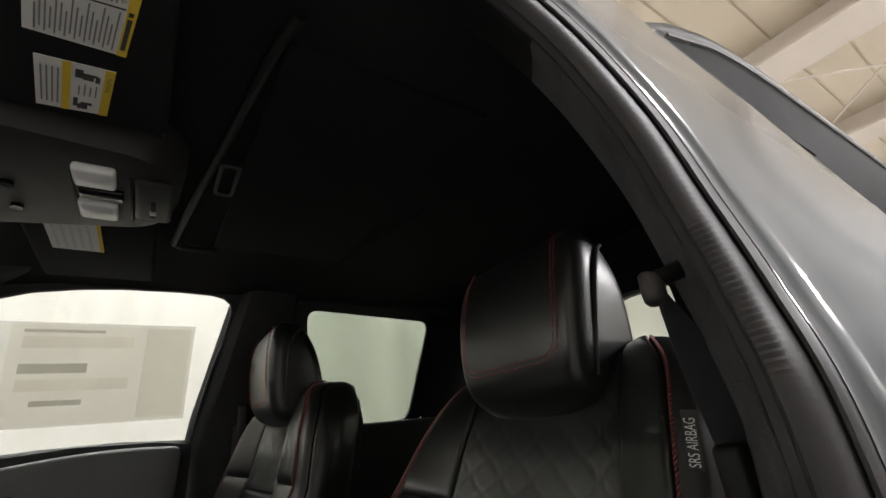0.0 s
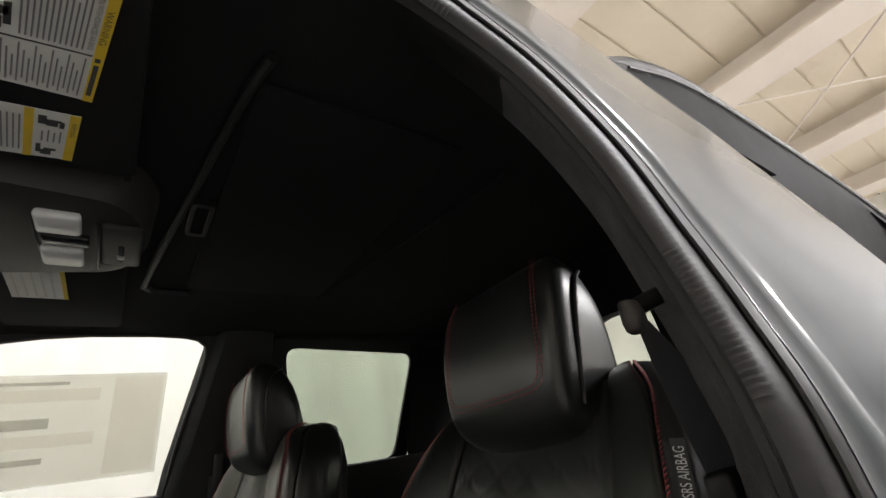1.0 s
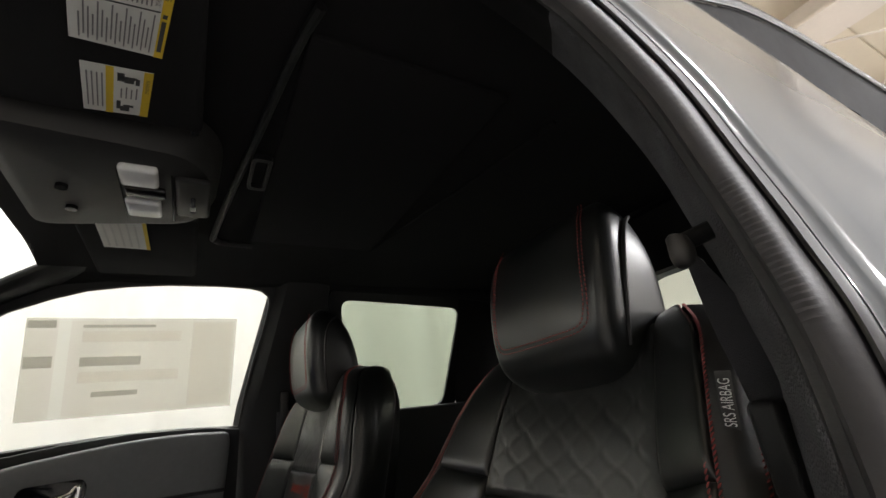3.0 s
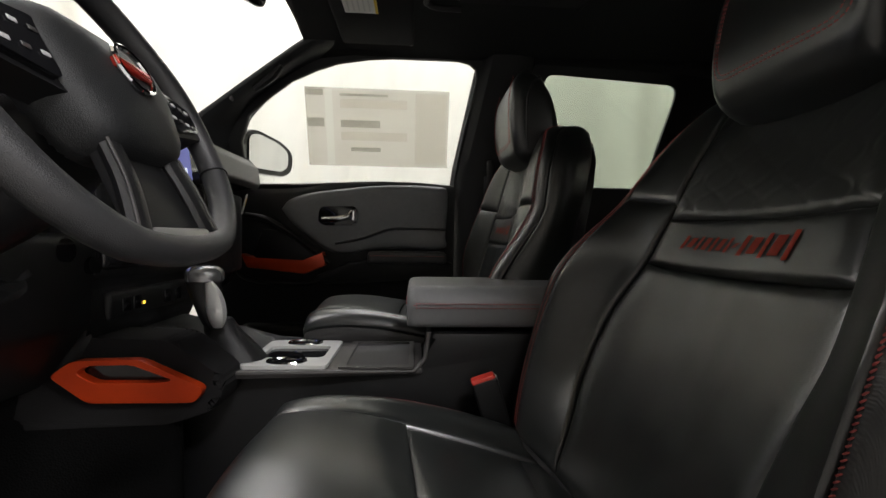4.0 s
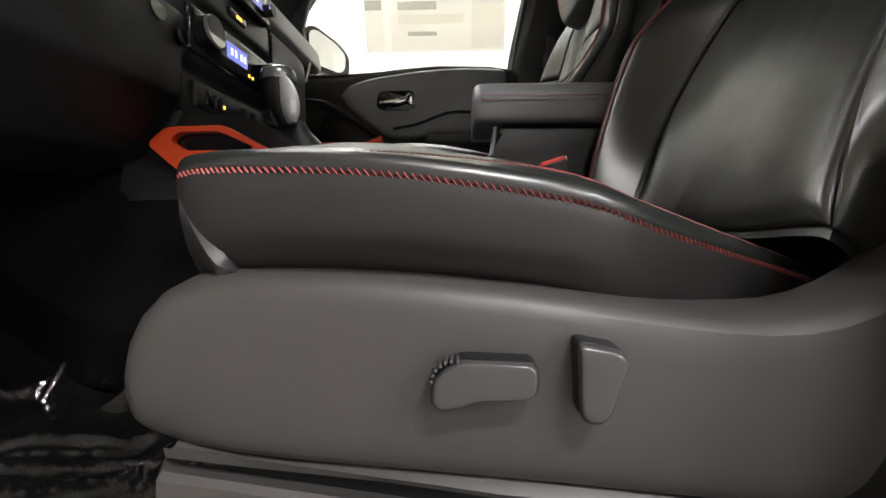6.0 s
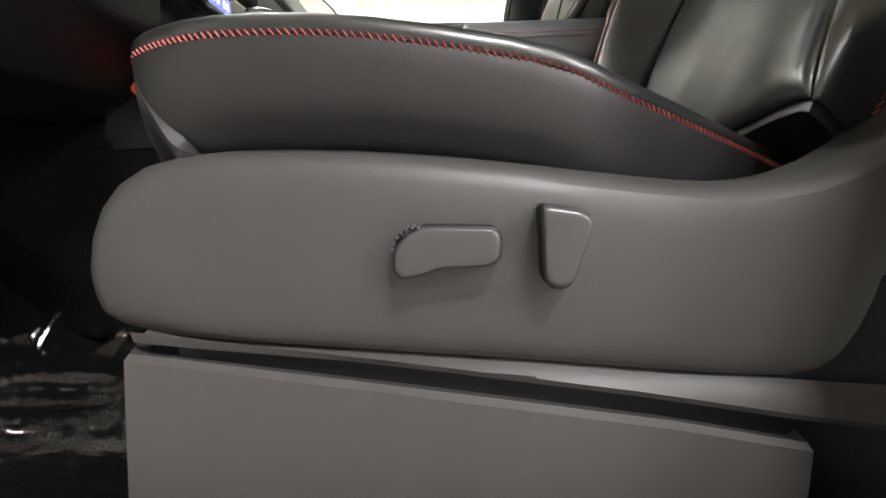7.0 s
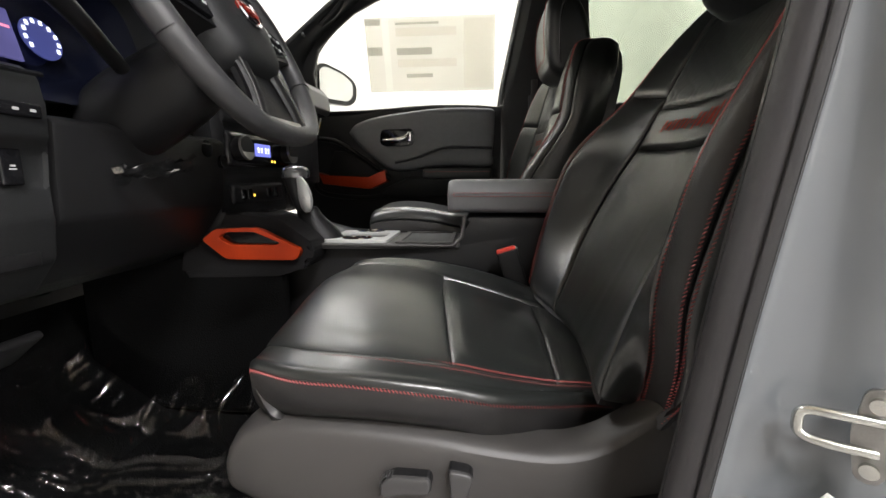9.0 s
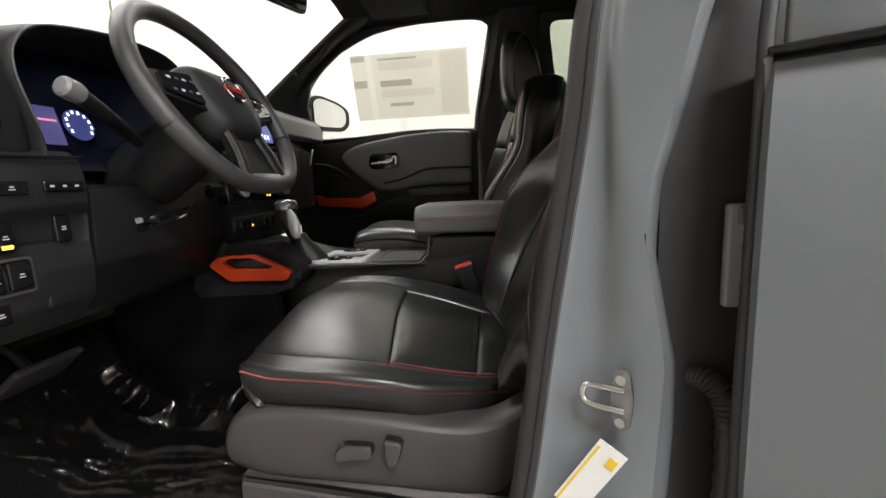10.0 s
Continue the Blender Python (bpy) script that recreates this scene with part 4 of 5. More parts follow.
def dashboard():
    dash = thing("dashboard", "black dashboard with grey trim, screens and switch panels", "dashboard")
    prof = [(-1.19, 1.30), (-.95, 1.375), (-.80, 1.41), (-.72, 1.415), (-.665, 1.400), (-.645, 1.372), (-.640, 1.30), (-.652, 1.282), (-.63, 1.26), (-.605, 1.18), (-.605, 1.05), (-.64, .96), (-.72, .90), (-.9, .88), (-1.18, .88)]
    swept_back = lambda x, y, z: x - (.085 * max(0, (y - .38) / .32) ** 1.4 if z < 1.29 and x > -.80 else 0)
    rows = [[(swept_back(x, y, z) - (.11 if y < -.25 and z > 1.14 and x > -.75 else 0), y, z) for x, z in prof] for y in np.linspace(-.74, .70, 25)]
    part("dash_body", grid_bm(rows, False), SOFT_DASH, dash, "soft black dash body", sub=1)
    part("end_cap", extruded([(swept_back(x, .70, z), z) for x, z in prof], "y", .69, .712, .004), SOFT_DASH, dash)
    part("dash_trim", extruded(rounded([(-.655, 1.392), (-.632, 1.366), (-.622, 1.305), (-.640, 1.287), (-.66, 1.30)], .008), "y", .17, .700, .004), GREY_DASH, dash, "grey dash trim strip")
    part("glove_box", extruded(rounded([(-.72, .20), (-.592, .20), (-.592, .40), (-.606, .48), (-.636, .57), (-.672, .65), (-.74, .66)], .014), "z", 1.02, 1.245, .012), BLACK_PLASTIC, dash, "black glove box lid")
    part("knee_panel", extruded([(-.60, 1.13), (-.575, 1.12), (-.585, .98), (-.66, .88), (-.76, .84), (-.80, .88), (-.70, 1.0)], "y", -.56, -.16, .008), BLACK_PLASTIC, dash)
    # Hanging tag at the glove box.
    part("paper_tag", turned(box_bm(-.002, .002, -.014, .014, -.06, .0), Matrix.Translation((-.575, .452, 1.250)) @ pose(0, 0, 0, 8, 14, 20)), PAPER, dash, "white and yellow paper tag", smooth=False)
    part("tag_stripe", turned(box_bm(.002, .003, -.013, .013, -.034, -.012), Matrix.Translation((-.575, .452, 1.250)) @ pose(0, 0, 0, 8, 14, 20)), YELLOW, dash, smooth=False)

    # Instrument hood: an arch over the dials.
    arch = smooth_line([(-.636, 1.10, 0), (-.634, 1.19, 0), (-.648, 1.245, 0), (-.661, 1.30, 0), (-.652, 1.345, 0), (-.605, 1.382, 0), (-.48, 1.406, 0), (-.38, 1.412, 0), (-.31, 1.40, 0), (-.27, 1.36, 0), (-.262, 1.28, 0), (-.27, 1.17, 0)], 6)
    rows = []
    for x, k, dz in ((-.86, .98, -.01), (-.70, 1.03, .0), (-.60, 1.03, .0), (-.572, 1.02, .0), (-.562, 1.0, .0), (-.566, .97, .0), (-.60, .94, -.004), (-.70, .88, -.008)):
        rows.append([(x, -.455 + (p.x + .455) * k, 1.10 + (p.y - 1.10) * (k * .5 + .5) + dz) for p in arch])
    hood = part("instrument_hood", grid_bm(rows), SOFT_DASH, dash, "black instrument hood", sub=1)
    # Lit rim line of the hood, painted as a thin lighter tube.
    part("hood_edge_highlight", tube_bm([(-.5615, p.x, p.y) for p in arch[9:40]], .0022, 6), PLASTIC, hood, "thin hood edge, its lit rim line painted grey")
    part("instrument_panel", turned(box_bm(-.004, .004, -.18, .18, -.12, .12), Matrix.Translation((-.665, -.455, 1.27)) @ pose(0, 0, 0, 0, -14, 0)), mat("dark_blue_screen_glass", (.004, .005, .012), .14, vary=.05), hood, "dark glossy instrument panel")
    scr = Matrix.Translation((-.640, -.530, 1.240)) @ pose(0, 0, 0, 0, -14, 0)
    part("trip_screen", turned(box_bm(-.002, .002, -.085, -.005, -.040, .030), scr), glow("violet_screen", (.16, .15, .42), .30), hood, "lit violet trip screen", smooth=False)
    part("screen_line", turned(box_bm(.002, .003, -.085, -.010, .003, .0065), scr), glow("pink_line", (.9, .25, .4), .9), hood, smooth=False)
    for k in range(10):
        an = radians(215 - 250 * k / 9)
        m = scr @ Matrix.Translation((.003, .034 + .0245 * math.cos(an), .002 + .0245 * math.sin(an)))
        part("dial_mark", turned(box_bm(-.0008, .0008, -.0020, .0020, -.0030, .0030), m), glow("white_dial", (.8, .85, 1.0), 1.4) if k == 0 else bpy.data.materials["white_dial"], hood, smooth=False)
    part("dial_face", turned(tube_bm([(.0, .034, .002), (.002, .034, .002)], .030, 28), scr), glow("blue_dial", (.10, .12, .45), .18), hood, smooth=False)

    # Driver's lower panel with pockets and switches.
    low = [(-.585, 1.185), (-.566, 1.170), (-.560, 1.135), (-.562, 1.09), (-.580, 1.075), (-.585, 1.03), (-.570, .99), (-.578, .93), (-.62, .88), (-.72, .86), (-.72, 1.185)]
    part("lower_panel", extruded(low, "y", -.76, -.575, .008), SOFT_DASH, dash, "black lower driver's panel")
    part("side_panel", box_bm(-.66, -.575, -.76, -.64, 1.165, 1.335, .02), SOFT_DASH, dash)
    part("panel_seam", tube_bm([(-.561, -.76, 1.168), (-.559, -.58, 1.172)], .0035, 6), GLOSS_BLACK, dash)
    vent = part("side_vent", box_bm(-.58, -.567, -.755, -.69, 1.205, 1.30, .012), GLOSS_BLACK, dash, "black side air vent")
    for k in range(4):
        part("vent_slat", box_bm(-.568, -.562, -.745, -.70, 1.222 + .018 * k, 1.226 + .018 * k, .001, 1), BLACK_PLASTIC, vent)

    def switch(y0, y1, z0, z1, x, print_at=None, label="black switch"):
        s = part("switch", box_bm(x - .012, x + .006, y0, y1, z0, z1, .003), GLOSS_BLACK, dash, label)
        cy, cz = (y0 + y1) / 2, (z0 + z1) / 2
        part("switch_mark", box_bm(x + .0062, x + .0070, cy - .0045, cy + .0045, cz - .0032, cz - .0014), GREY_PRINT, s, smooth=False)
        part("switch_mark", box_bm(x + .0062, x + .0070, cy - .003, cy + .003, cz + .0006, cz + .0030), GREY_PRINT, s, smooth=False)
        return s

    switch(-.728, -.678, 1.112, 1.134, -.562)
    s = part("switch", box_bm(-.574, -.556, -.655, -.588, 1.116, 1.134, .003), GLOSS_BLACK, dash, "black dimmer switch row")
    for y in (-.643, -.622, -.601):
        part("switch_mark", box_bm(-.5558, -.5550, y - .0035, y + .0035, 1.123, 1.1265), GREY_PRINT, s, smooth=False)
    part("switch_pocket", box_bm(-.60, -.584, -.745, -.60, 1.022, 1.078, .004), BLACK_PLASTIC, dash)
    switch(-.634, -.607, 1.032, 1.078, -.580)
    a = switch(-.724, -.698, 1.028, 1.072, -.580)
    part("amber_light", box_bm(-.5736, -.5728, -.719, -.703, 1.032, 1.038), glow("amber", (1.0, .55, .06), 2.2), a, smooth=False)
    switch(-.722, -.688, .970, 1.012, -.572)
    switch(-.752, -.728, .968, 1.008, -.572)
    switch(-.752, -.722, .920, .952, -.580)
    rim = part("pocket_frame", ring_prism(rounded([(-.755, .962), (-.755, 1.018), (-.683, 1.018), (-.683, .962)], .006), rounded([(-.751, .966), (-.751, 1.014), (-.687, 1.014), (-.687, .966)], .004), lambda p, d: (-.578 + .008 * d, p[0], p[1])), PLASTIC, dash)
    part("hood_latch", box_bm(-.60, -.575, -.665, -.60, .925, .948, .004), BLACK_PLASTIC, dash)

    # Middle stack: touch screen, climate panel, small switches.
    part("centre_stack_body", extruded([(-.70, 1.39), (-.605, 1.375), (-.582, 1.215), (-.575, 1.17), (-.588, 1.16), (-.580, 1.06), (-.600, 1.04), (-.590, .955), (-.62, .90), (-.72, .88)], "y", -.155, .175, .010), BLACK_PLASTIC, dash, "black centre stack")
    scm = Matrix.Translation((-.583, .012, 1.302)) @ pose(0, 0, 0, 0, -7, 0)
    ts = part("touch_screen", turned(box_bm(-.02, .012, -.135, .135, -.078, .078, .006), scm), GLOSS_BLACK, dash, "glossy touch screen")
    part("display", turned(box_bm(.0125, .0135, -.098, .098, -.055, .058), scm), glow("blue_display", (.22, .24, .62), .55), ts, "lit blue-violet display", smooth=False)
    for k in range(9):
        q = turned(box_bm(.0136, .0142, -.085 + .019 * k, -.074 + .019 * k, -.046, -.032), scm)
        part("display_mark", q, bpy.data.materials["white_dial"], ts, smooth=False)
    for y in (-.117, .117):
        knob = turned(tube_bm([(.010, y, -.048), (.032, y, -.048)], .0145, 20, up=(0, 0, 1)), scm)
        part("knob", knob, BLACK_PLASTIC, ts, "round black knob")
        part("knob_rim", turned(tube_bm([(.028, y, -.048), (.031, y, -.048)], .0155, 20), scm), CHROME, ts)
    AMB = bpy.data.materials["amber"]
    hz = part("hazard_switch", box_bm(-.59, -.572, -.02, .05, 1.182, 1.202, .004), GLOSS_BLACK, dash)
    for y in (.008, .020):
        part("amber_mark", box_bm(-.572, -.571, y, y + .008, 1.188, 1.194), AMB, hz, smooth=False)
    cl = part("climate_panel", box_bm(-.60, -.572, -.15, .17, 1.065, 1.150, .012), GLOSS_BLACK, dash, "climate control panel")
    for y in (-.115, .135):
        part("climate_knob", tube_bm([(-.575, y, 1.108), (-.545, y, 1.110)], .027, 24), BLACK_PLASTIC, cl, "large round climate knob")
        part("knob_ring", tube_bm([(-.552, y, 1.109), (-.546, y, 1.110)], .0285, 24), SATIN, cl, "satin ring")
    part("climate_display", box_bm(-.572, -.5705, -.035, .045, 1.094, 1.126), glow("climate_blue", (.18, .20, .75), .9), cl, "lit blue climate display", smooth=False)
    for y in (-.022, -.006, .016, .03):
        part("digit_bar", box_bm(-.5705, -.5698, y, y + .007, 1.103, 1.117), bpy.data.materials["white_dial"], cl, smooth=False)
    for y in (.050, .066):
        part("amber_mark", box_bm(-.572, -.571, y, y + .006, 1.080, 1.086), AMB, cl, smooth=False)
    heat = part("seat_heat_panel", box_bm(-.61, -.586, -.12, .14, .975, 1.025, .008), BLACK_PLASTIC, dash)
    part("amber_mark", box_bm(-.586, -.585, -.03, -.024, .992, .998), AMB, heat, smooth=False)
    for y in (-.09, -.06, .04, .08):
        part("heat_switch", box_bm(-.588, -.583, y, y + .022, .985, 1.012, .002), GLOSS_BLACK, heat)
    return dash


dashboard()


def steering():
    wheel = thing("steering_wheel", "black leather steering wheel with buttons and small round badge", "steering wheel")
    tilt = Matrix.Translation((-.408, -.393, 1.281)) @ Matrix(((0, math.sin(radians(-28)), math.cos(radians(-28)), 0), (1, 0, 0, 0), (0, math.cos(radians(-28)), -math.sin(radians(-28)), 0), (0, 0, 0, 1)))
    # Local: x to passenger side, y up the wheel, z to the driver.
    ring = []
    for i in range(73):
        an = 2 * math.pi * i / 72
        R = .203
        y = R * math.sin(an)
        if y < -.182:
            y = -.182 - (-.182 - y) * .55
        ring.append((Vector((R * math.cos(an), y, 0)), an))
    rows = []
    for c, an in ring:
        o = Vector((math.cos(an), math.sin(an), 0))
        fat = .0185 + .0025 * math.exp(-((abs(math.degrees(an) % 180 - 20)) / 18) ** 2)
        rows.append([c + o * (fat * .92 * math.cos(q)) + Vector((0, 0, fat * math.sin(q))) for q in np.linspace(0, 2 * math.pi, 14, endpoint=False)])
    rim = part("rim", turned(grid_bm(rows, True), tilt), mat("black_wheel_leather", (.030, .030, .031), .42, grain=.3, grain_scale=900), wheel, "black leather wheel rim")
    for an in (200, 340, 250, 290):
        q = radians(an)
        pts = [Vector((.203 * math.cos(q), .203 * math.sin(q), 0)) + Vector((math.cos(q) * .0192 * math.cos(t), math.sin(q) * .0192 * math.cos(t), .0192 * math.sin(t))) for t in np.linspace(0, 2 * math.pi, 16)]
        if an in (200, 340):
            part("seam", turned(tube_bm(pts, .0012, 5), tilt), BLACK_PLASTIC, rim)
    hubo = rounded([(-.098, .066), (.098, .066), (.106, .0), (.070, -.086), (-.070, -.086), (-.106, .0)], .03, 5)
    rows = [[(p[0] * f, p[1] * f, z) for p in hubo] for f, z in ((1.0, -.045), (1.02, -.01), (.98, .012), (.86, .028), (.6, .036), (.25, .039), (.03, .040))]
    hub = part("hub", turned(grid_bm(rows, True, True), tilt), SOFT_DASH, wheel, "black padded hub", sub=1)
    badge = [(0.027 * math.cos(t), .008 + .027 * math.sin(t), .043) for t in np.linspace(0, 2 * math.pi, 30)]
    part("badge_ring", turned(tube_bm(badge, .0035, 8), tilt), CHROME, hub, "chrome ring badge")
    part("badge_plate", turned(box_bm(-.030, .030, .002, .014, .038, .046, .002), tilt), mat("red_badge", (.35, .03, .02), .2, metal=.5), hub, "red bar badge")
    for s in (-1, 1):
        sp = rounded([(s * .078, .040), (s * .194, .030), (s * .198, -.012), (s * .078, -.038)], .010, 3)
        rows = [[(p[0], p[1], z - abs(p[0]) * .06) for p in sp] for z in (-.012, .012, .020)]
        spoke = part("spoke", turned(grid_bm(rows, True, True), tilt), BLACK_PLASTIC, wheel, "black wheel spoke")
        pod = rounded([(s * .088, .034), (s * .172, .026), (s * .174, -.010), (s * .092, -.030)], .009, 3)
        rows = [[(p[0], p[1], z - abs(p[0]) * .06) for p in pod] for z in (.018, .027)]
        podo = part("button_pod", turned(grid_bm(rows, True, True), tilt), GLOSS_BLACK, spoke, "glossy button pod")
        for i in range(4):
            for j in range(2):
                cx_, cy_ = s * (.100 + .018 * i), .016 - .024 * j
                part("button_mark", turned(box_bm(cx_ - .0045, cx_ + .0045, cy_ - .0025, cy_ + .0025, .0275 - abs(cx_) * .06, .0288 - abs(cx_) * .06, .0006, 1), tilt), GREY_PRINT if (i + j) % 2 else PLASTIC, podo, smooth=False)
        leg = smooth_line([(s * .050, -.075, .006), (s * .056, -.122, .006), (s * .068, -.176, .0)], 5)
        part("lower_spoke", turned(tube_bm(leg, .014, 10, up=(0, 0, 1), flat=.7), tilt), BLACK_PLASTIC, wheel)
        part("spoke_trim", turned(tube_bm([p + Vector((s * .012, 0, .008)) for p in leg], .0018, 8), tilt), PLASTIC, wheel, "dull grey spoke trim")
    part("lower_panel", turned(extruded([(-.060, -.070), (.060, -.070), (.070, -.180), (-.070, -.180)], "z", -.010, .002, .002), tilt), BLACK_PLASTIC, wheel, "black lower spoke panel")
    part("spoke_plate", turned(box_bm(-.055, .055, -.184, -.168, -.006, .010, .005), tilt), SATIN, wheel, "satin lower spoke plate")
    col = thing("steering_column", "black plastic steering column cover with stalks", "steering column")
    rows = []
    for f, r in ((0.0, .052), (.06, .066), (.2, .075), (.5, .080), (.9, .085), (1.0, .085)):
        c = Vector((-.43, -.38, 1.243)).lerp(Vector((-.66, -.38, 1.13)), f)
        rows.append([c + Vector((.45 * r * math.sin(t) * .5, r * math.cos(t) * .95, r * math.sin(t) * (1.0 if math.sin(t) > 0 else 1.25))) for t in np.linspace(0, 2 * math.pi, 20, endpoint=False)])
    part("shroud", grid_bm(rows, True, True), BLACK_PLASTIC, col, "black column shroud", sub=1)
    st = smooth_line([(-.54, -.47, 1.205), (-.52, -.54, 1.235), (-.508, -.59, 1.255), (-.503, -.632, 1.272)], 6)
    part("stalk", tube_bm(st, [.011 + .004 * (i / (len(st) - 1)) for i in range(len(st))], 12), BLACK_PLASTIC, col, "black indicator stalk")
    part("stalk_tip", tube_bm([(-.504, -.618, 1.268), (-.503, -.628, 1.271), (-.502, -.646, 1.276), (-.502, -.650, 1.277)], [.0155, .0175, .0165, .012], 14), mat("grey_stalk_end", (.16, .16, .16), .45), col, "grey stalk tip")
    part("stalk", tube_bm([(-.50, -.32, 1.225), (-.505, -.22, 1.245), (-.505, -.15, 1.255)], .011, 10), BLACK_PLASTIC, col)
    part("start_button", tube_bm([(-.60, -.225, 1.10), (-.575, -.225, 1.102)], .018, 18), GLOSS_BLACK, col)
    rows = []
    for i in range(13):
        rows.append([(-.56 + .004 * i + .012 * noise.noise(Vector((i * .5, j * .6, 0))), -.49 + .0105 * i, 1.055 + .002 * i - .004 * j + .016 * noise.noise(Vector((i * .45, j * .5, 3)))) for j in range(7)])
    wrap = thing("plastic_wrap", "small crumpled piece of clear wrap under the column", "plastic wrap")
    part("wrap_sheet", grid_bm(rows), pane_mat("crinkled_wrap", (.6, .6, .61), .2, .12), wrap)
    knob = tube_bm([(-.585, -.175, 1.075), (-.57, -.175, 1.077)], .014, 16)
    part("round_switch", knob, GLOSS_BLACK, col)


steering()


# ---- middle console ----
def console():
    con = thing("centre_console", "black centre console with satin gear gate and tray", "console")
    side = [(-.50, .46), (-.54, .80), (-.72, .82), (-.72, .92), (-.60, .945), (-.46, .91), (-.38, .876), (-.05, .860), (-.035, .885), (-.030, .945), (.33, .945), (.36, .90), (.36, .44)]
    body = part("console_body", extruded(side, "y", -.066, .150, .012), BLACK_PLASTIC, con, "black console body")
    deck = extruded([(-.40, -.100), (-.40, .155), (-.045, .155), (-.045, -.075)], "z", .866, .880, .004)
    part("deck", turned(deck, Matrix.Translation((0, 0, 0))), PLASTIC, con, "dark grey console deck")
    part("deck_rim", tube_bm([(-.40, -.098, .876), (-.06, -.076, .874), (-.04, -.066, .895), (-.034, -.060, .945)], .005, 8), PLASTIC, con)
    gate = part("gear_gate", ring_prism(rounded([(-.385, -.085), (-.385, .110), (-.225, .110), (-.225, -.085)], .012), rounded([(-.368, -.030), (-.368, .060), (-.242, .060), (-.242, -.030)], .016), lambda p, d: (p[0], p[1], .880 + .007 * d)), GATE, con, "satin gear gate plate")
    part("cup_holder", extruded(rounded([(-.366, -.028), (-.366, .058), (-.244, .058), (-.244, -.028)], .016), "z", .878, .8815), GLOSS_BLACK, con)
    for y in (-.058, .086):
        part("cup_ring", tube_bm([(-.305 + .036 * math.cos(t), y + .021 * math.sin(t), .8885) for t in np.linspace(0, 2 * math.pi, 24)], .003, 6), CHROME, gate, "chrome oval ring")
        part("cup_well", extruded([(-.305 + .035 * math.cos(t), y + .020 * math.sin(t)) for t in np.linspace(0, 2 * math.pi, 20, endpoint=False)], "z", .8872, .8882), GLOSS_BLACK, gate)
    part("tray_frame", ring_prism(rounded([(-.205, -.085), (-.205, .12), (-.062, .12), (-.062, -.085)], .008), rounded([(-.190, -.07), (-.190, .105), (-.072, .105), (-.072, -.07)], .006), lambda p, d: (p[0], p[1], .880 + .004 * d)), PLASTIC, con)
    part("rubber_tray", extruded(rounded([(-.190, -.07), (-.190, .105), (-.072, .105), (-.072, -.07)], .006), "z", .8795, .8812), RUBBER, con, "ribbed rubber tray mat")
    # Gear lever with boot and chrome front.
    bootp = [[(cx + r * 1.25 * math.cos(t), -.030 + r * math.sin(t), z) for t in np.linspace(0, 2 * math.pi, 16, endpoint=False)] for cx, r, z in ((-.405, .046, .882), (-.412, .040, .90), (-.425, .032, .925), (-.438, .026, .945), (-.444, .021, .965))]
    part("gear_boot", grid_bm(bootp, True, True), BLACK_PLASTIC, con, "black gear lever boot")
    rows = []
    for z, cx, a, b in ((.945, -.442, .018, .020), (.97, -.450, .022, .024), (1.0, -.458, .026, .028), (1.03, -.464, .031, .031), (1.05, -.466, .033, .032), (1.062, -.466, .030, .029), (1.069, -.466, .018, .018)):
        rows.append([(cx + a * math.cos(t), -.045 + b * math.sin(t), z) for t in np.linspace(0, 2 * math.pi, 18, endpoint=False)])
    kn = part("gear_knob", grid_bm(rows, True, True), BLACK_PLASTIC, con, "black gear knob", sub=1)
    ch = smooth_line([(-.428, -.068, .955), (-.430, -.070, .985), (-.434, -.073, 1.015), (-.442, -.075, 1.040)], 5)
    cap = [[(-.462 + a * math.cos(t), -.047 + b * math.sin(t), z) for t in np.linspace(0, 2 * math.pi, 18, endpoint=False)] for z, a, b in ((1.040, .0335, .0330), (1.048, .0345, .0340), (1.056, .0335, .0330), (1.063, .030, .029), (1.068, .020, .019), (1.070, .004, .004))]
    part("knob_cap", grid_bm(cap, True, True), mat("bright_knob_cap", (.22, .22, .22), .2, metal=.7, vary=.05), kn, "bright satin cap on the knob")
    part("knob_trim", tube_bm(ch, [.012, .017, .021, .0235, .025, .026, .026, .026, .025, .024, .022, .020, .018, .016, .013, .010], 10, flat=.6), GATE, kn, "chrome lever trim")
    # Knee bolsters with the orange ring on the driver's side.
    part("console_bolster", extruded(rounded([(-.72, .80), (-.70, .90), (-.62, .955), (-.47, .950), (-.38, .885), (-.39, .835), (-.47, .808)], .02), "y", -.152, -.06, .014), LINER, con, "black knee bolster")
    ot = [(-.642, .898), (-.602, .925), (-.500, .928), (-.404, .876), (-.420, .850), (-.592, .850)]
    it = [(-.600, .903), (-.580, .917), (-.510, .918), (-.452, .892), (-.466, .887), (-.575, .887)]
    tilt_y = lambda z: -.142 - (z - .838) * .25
    part("accent_ring", ring_prism(rounded(ot, .012), rounded(it, .009), lambda p, d: (p[0], tilt_y(p[1]) - .018 * d - .004, p[1])), ORANGE, con, "orange metallic ring accent", bevel=.003)
    part("accent_pocket", extruded(rounded(it, .009), "y", -.160, -.156), GLOSS_BLACK, con, "dark pocket inside the accent")
    part("kick_panel", box_bm(-1.0, -.46, -.150, -.11, .44, .86, .02), CARPET, con)
    # Armrest lid with red seam.
    arm = thing("console_armrest", "dark grey leather armrest lid with red stitching on the console", "armrest")
    lid = []
    for x, k, zt in ((-.078, .80, -.012), (-.075, .93, -.004), (-.066, .985, .0), (-.045, 1, .0), (.1, 1, .0), (.30, 1, .0), (.335, .98, -.003), (.342, .9, -.01)):
        sec = rounded([(-.122 * k, .953), (-.127 * k, 1.004 + zt), (-.104 * k, 1.034 + zt), (.108 * k, 1.034 + zt), (.128 * k, 1.006 + zt), (.122 * k, .953)], .016, 4)
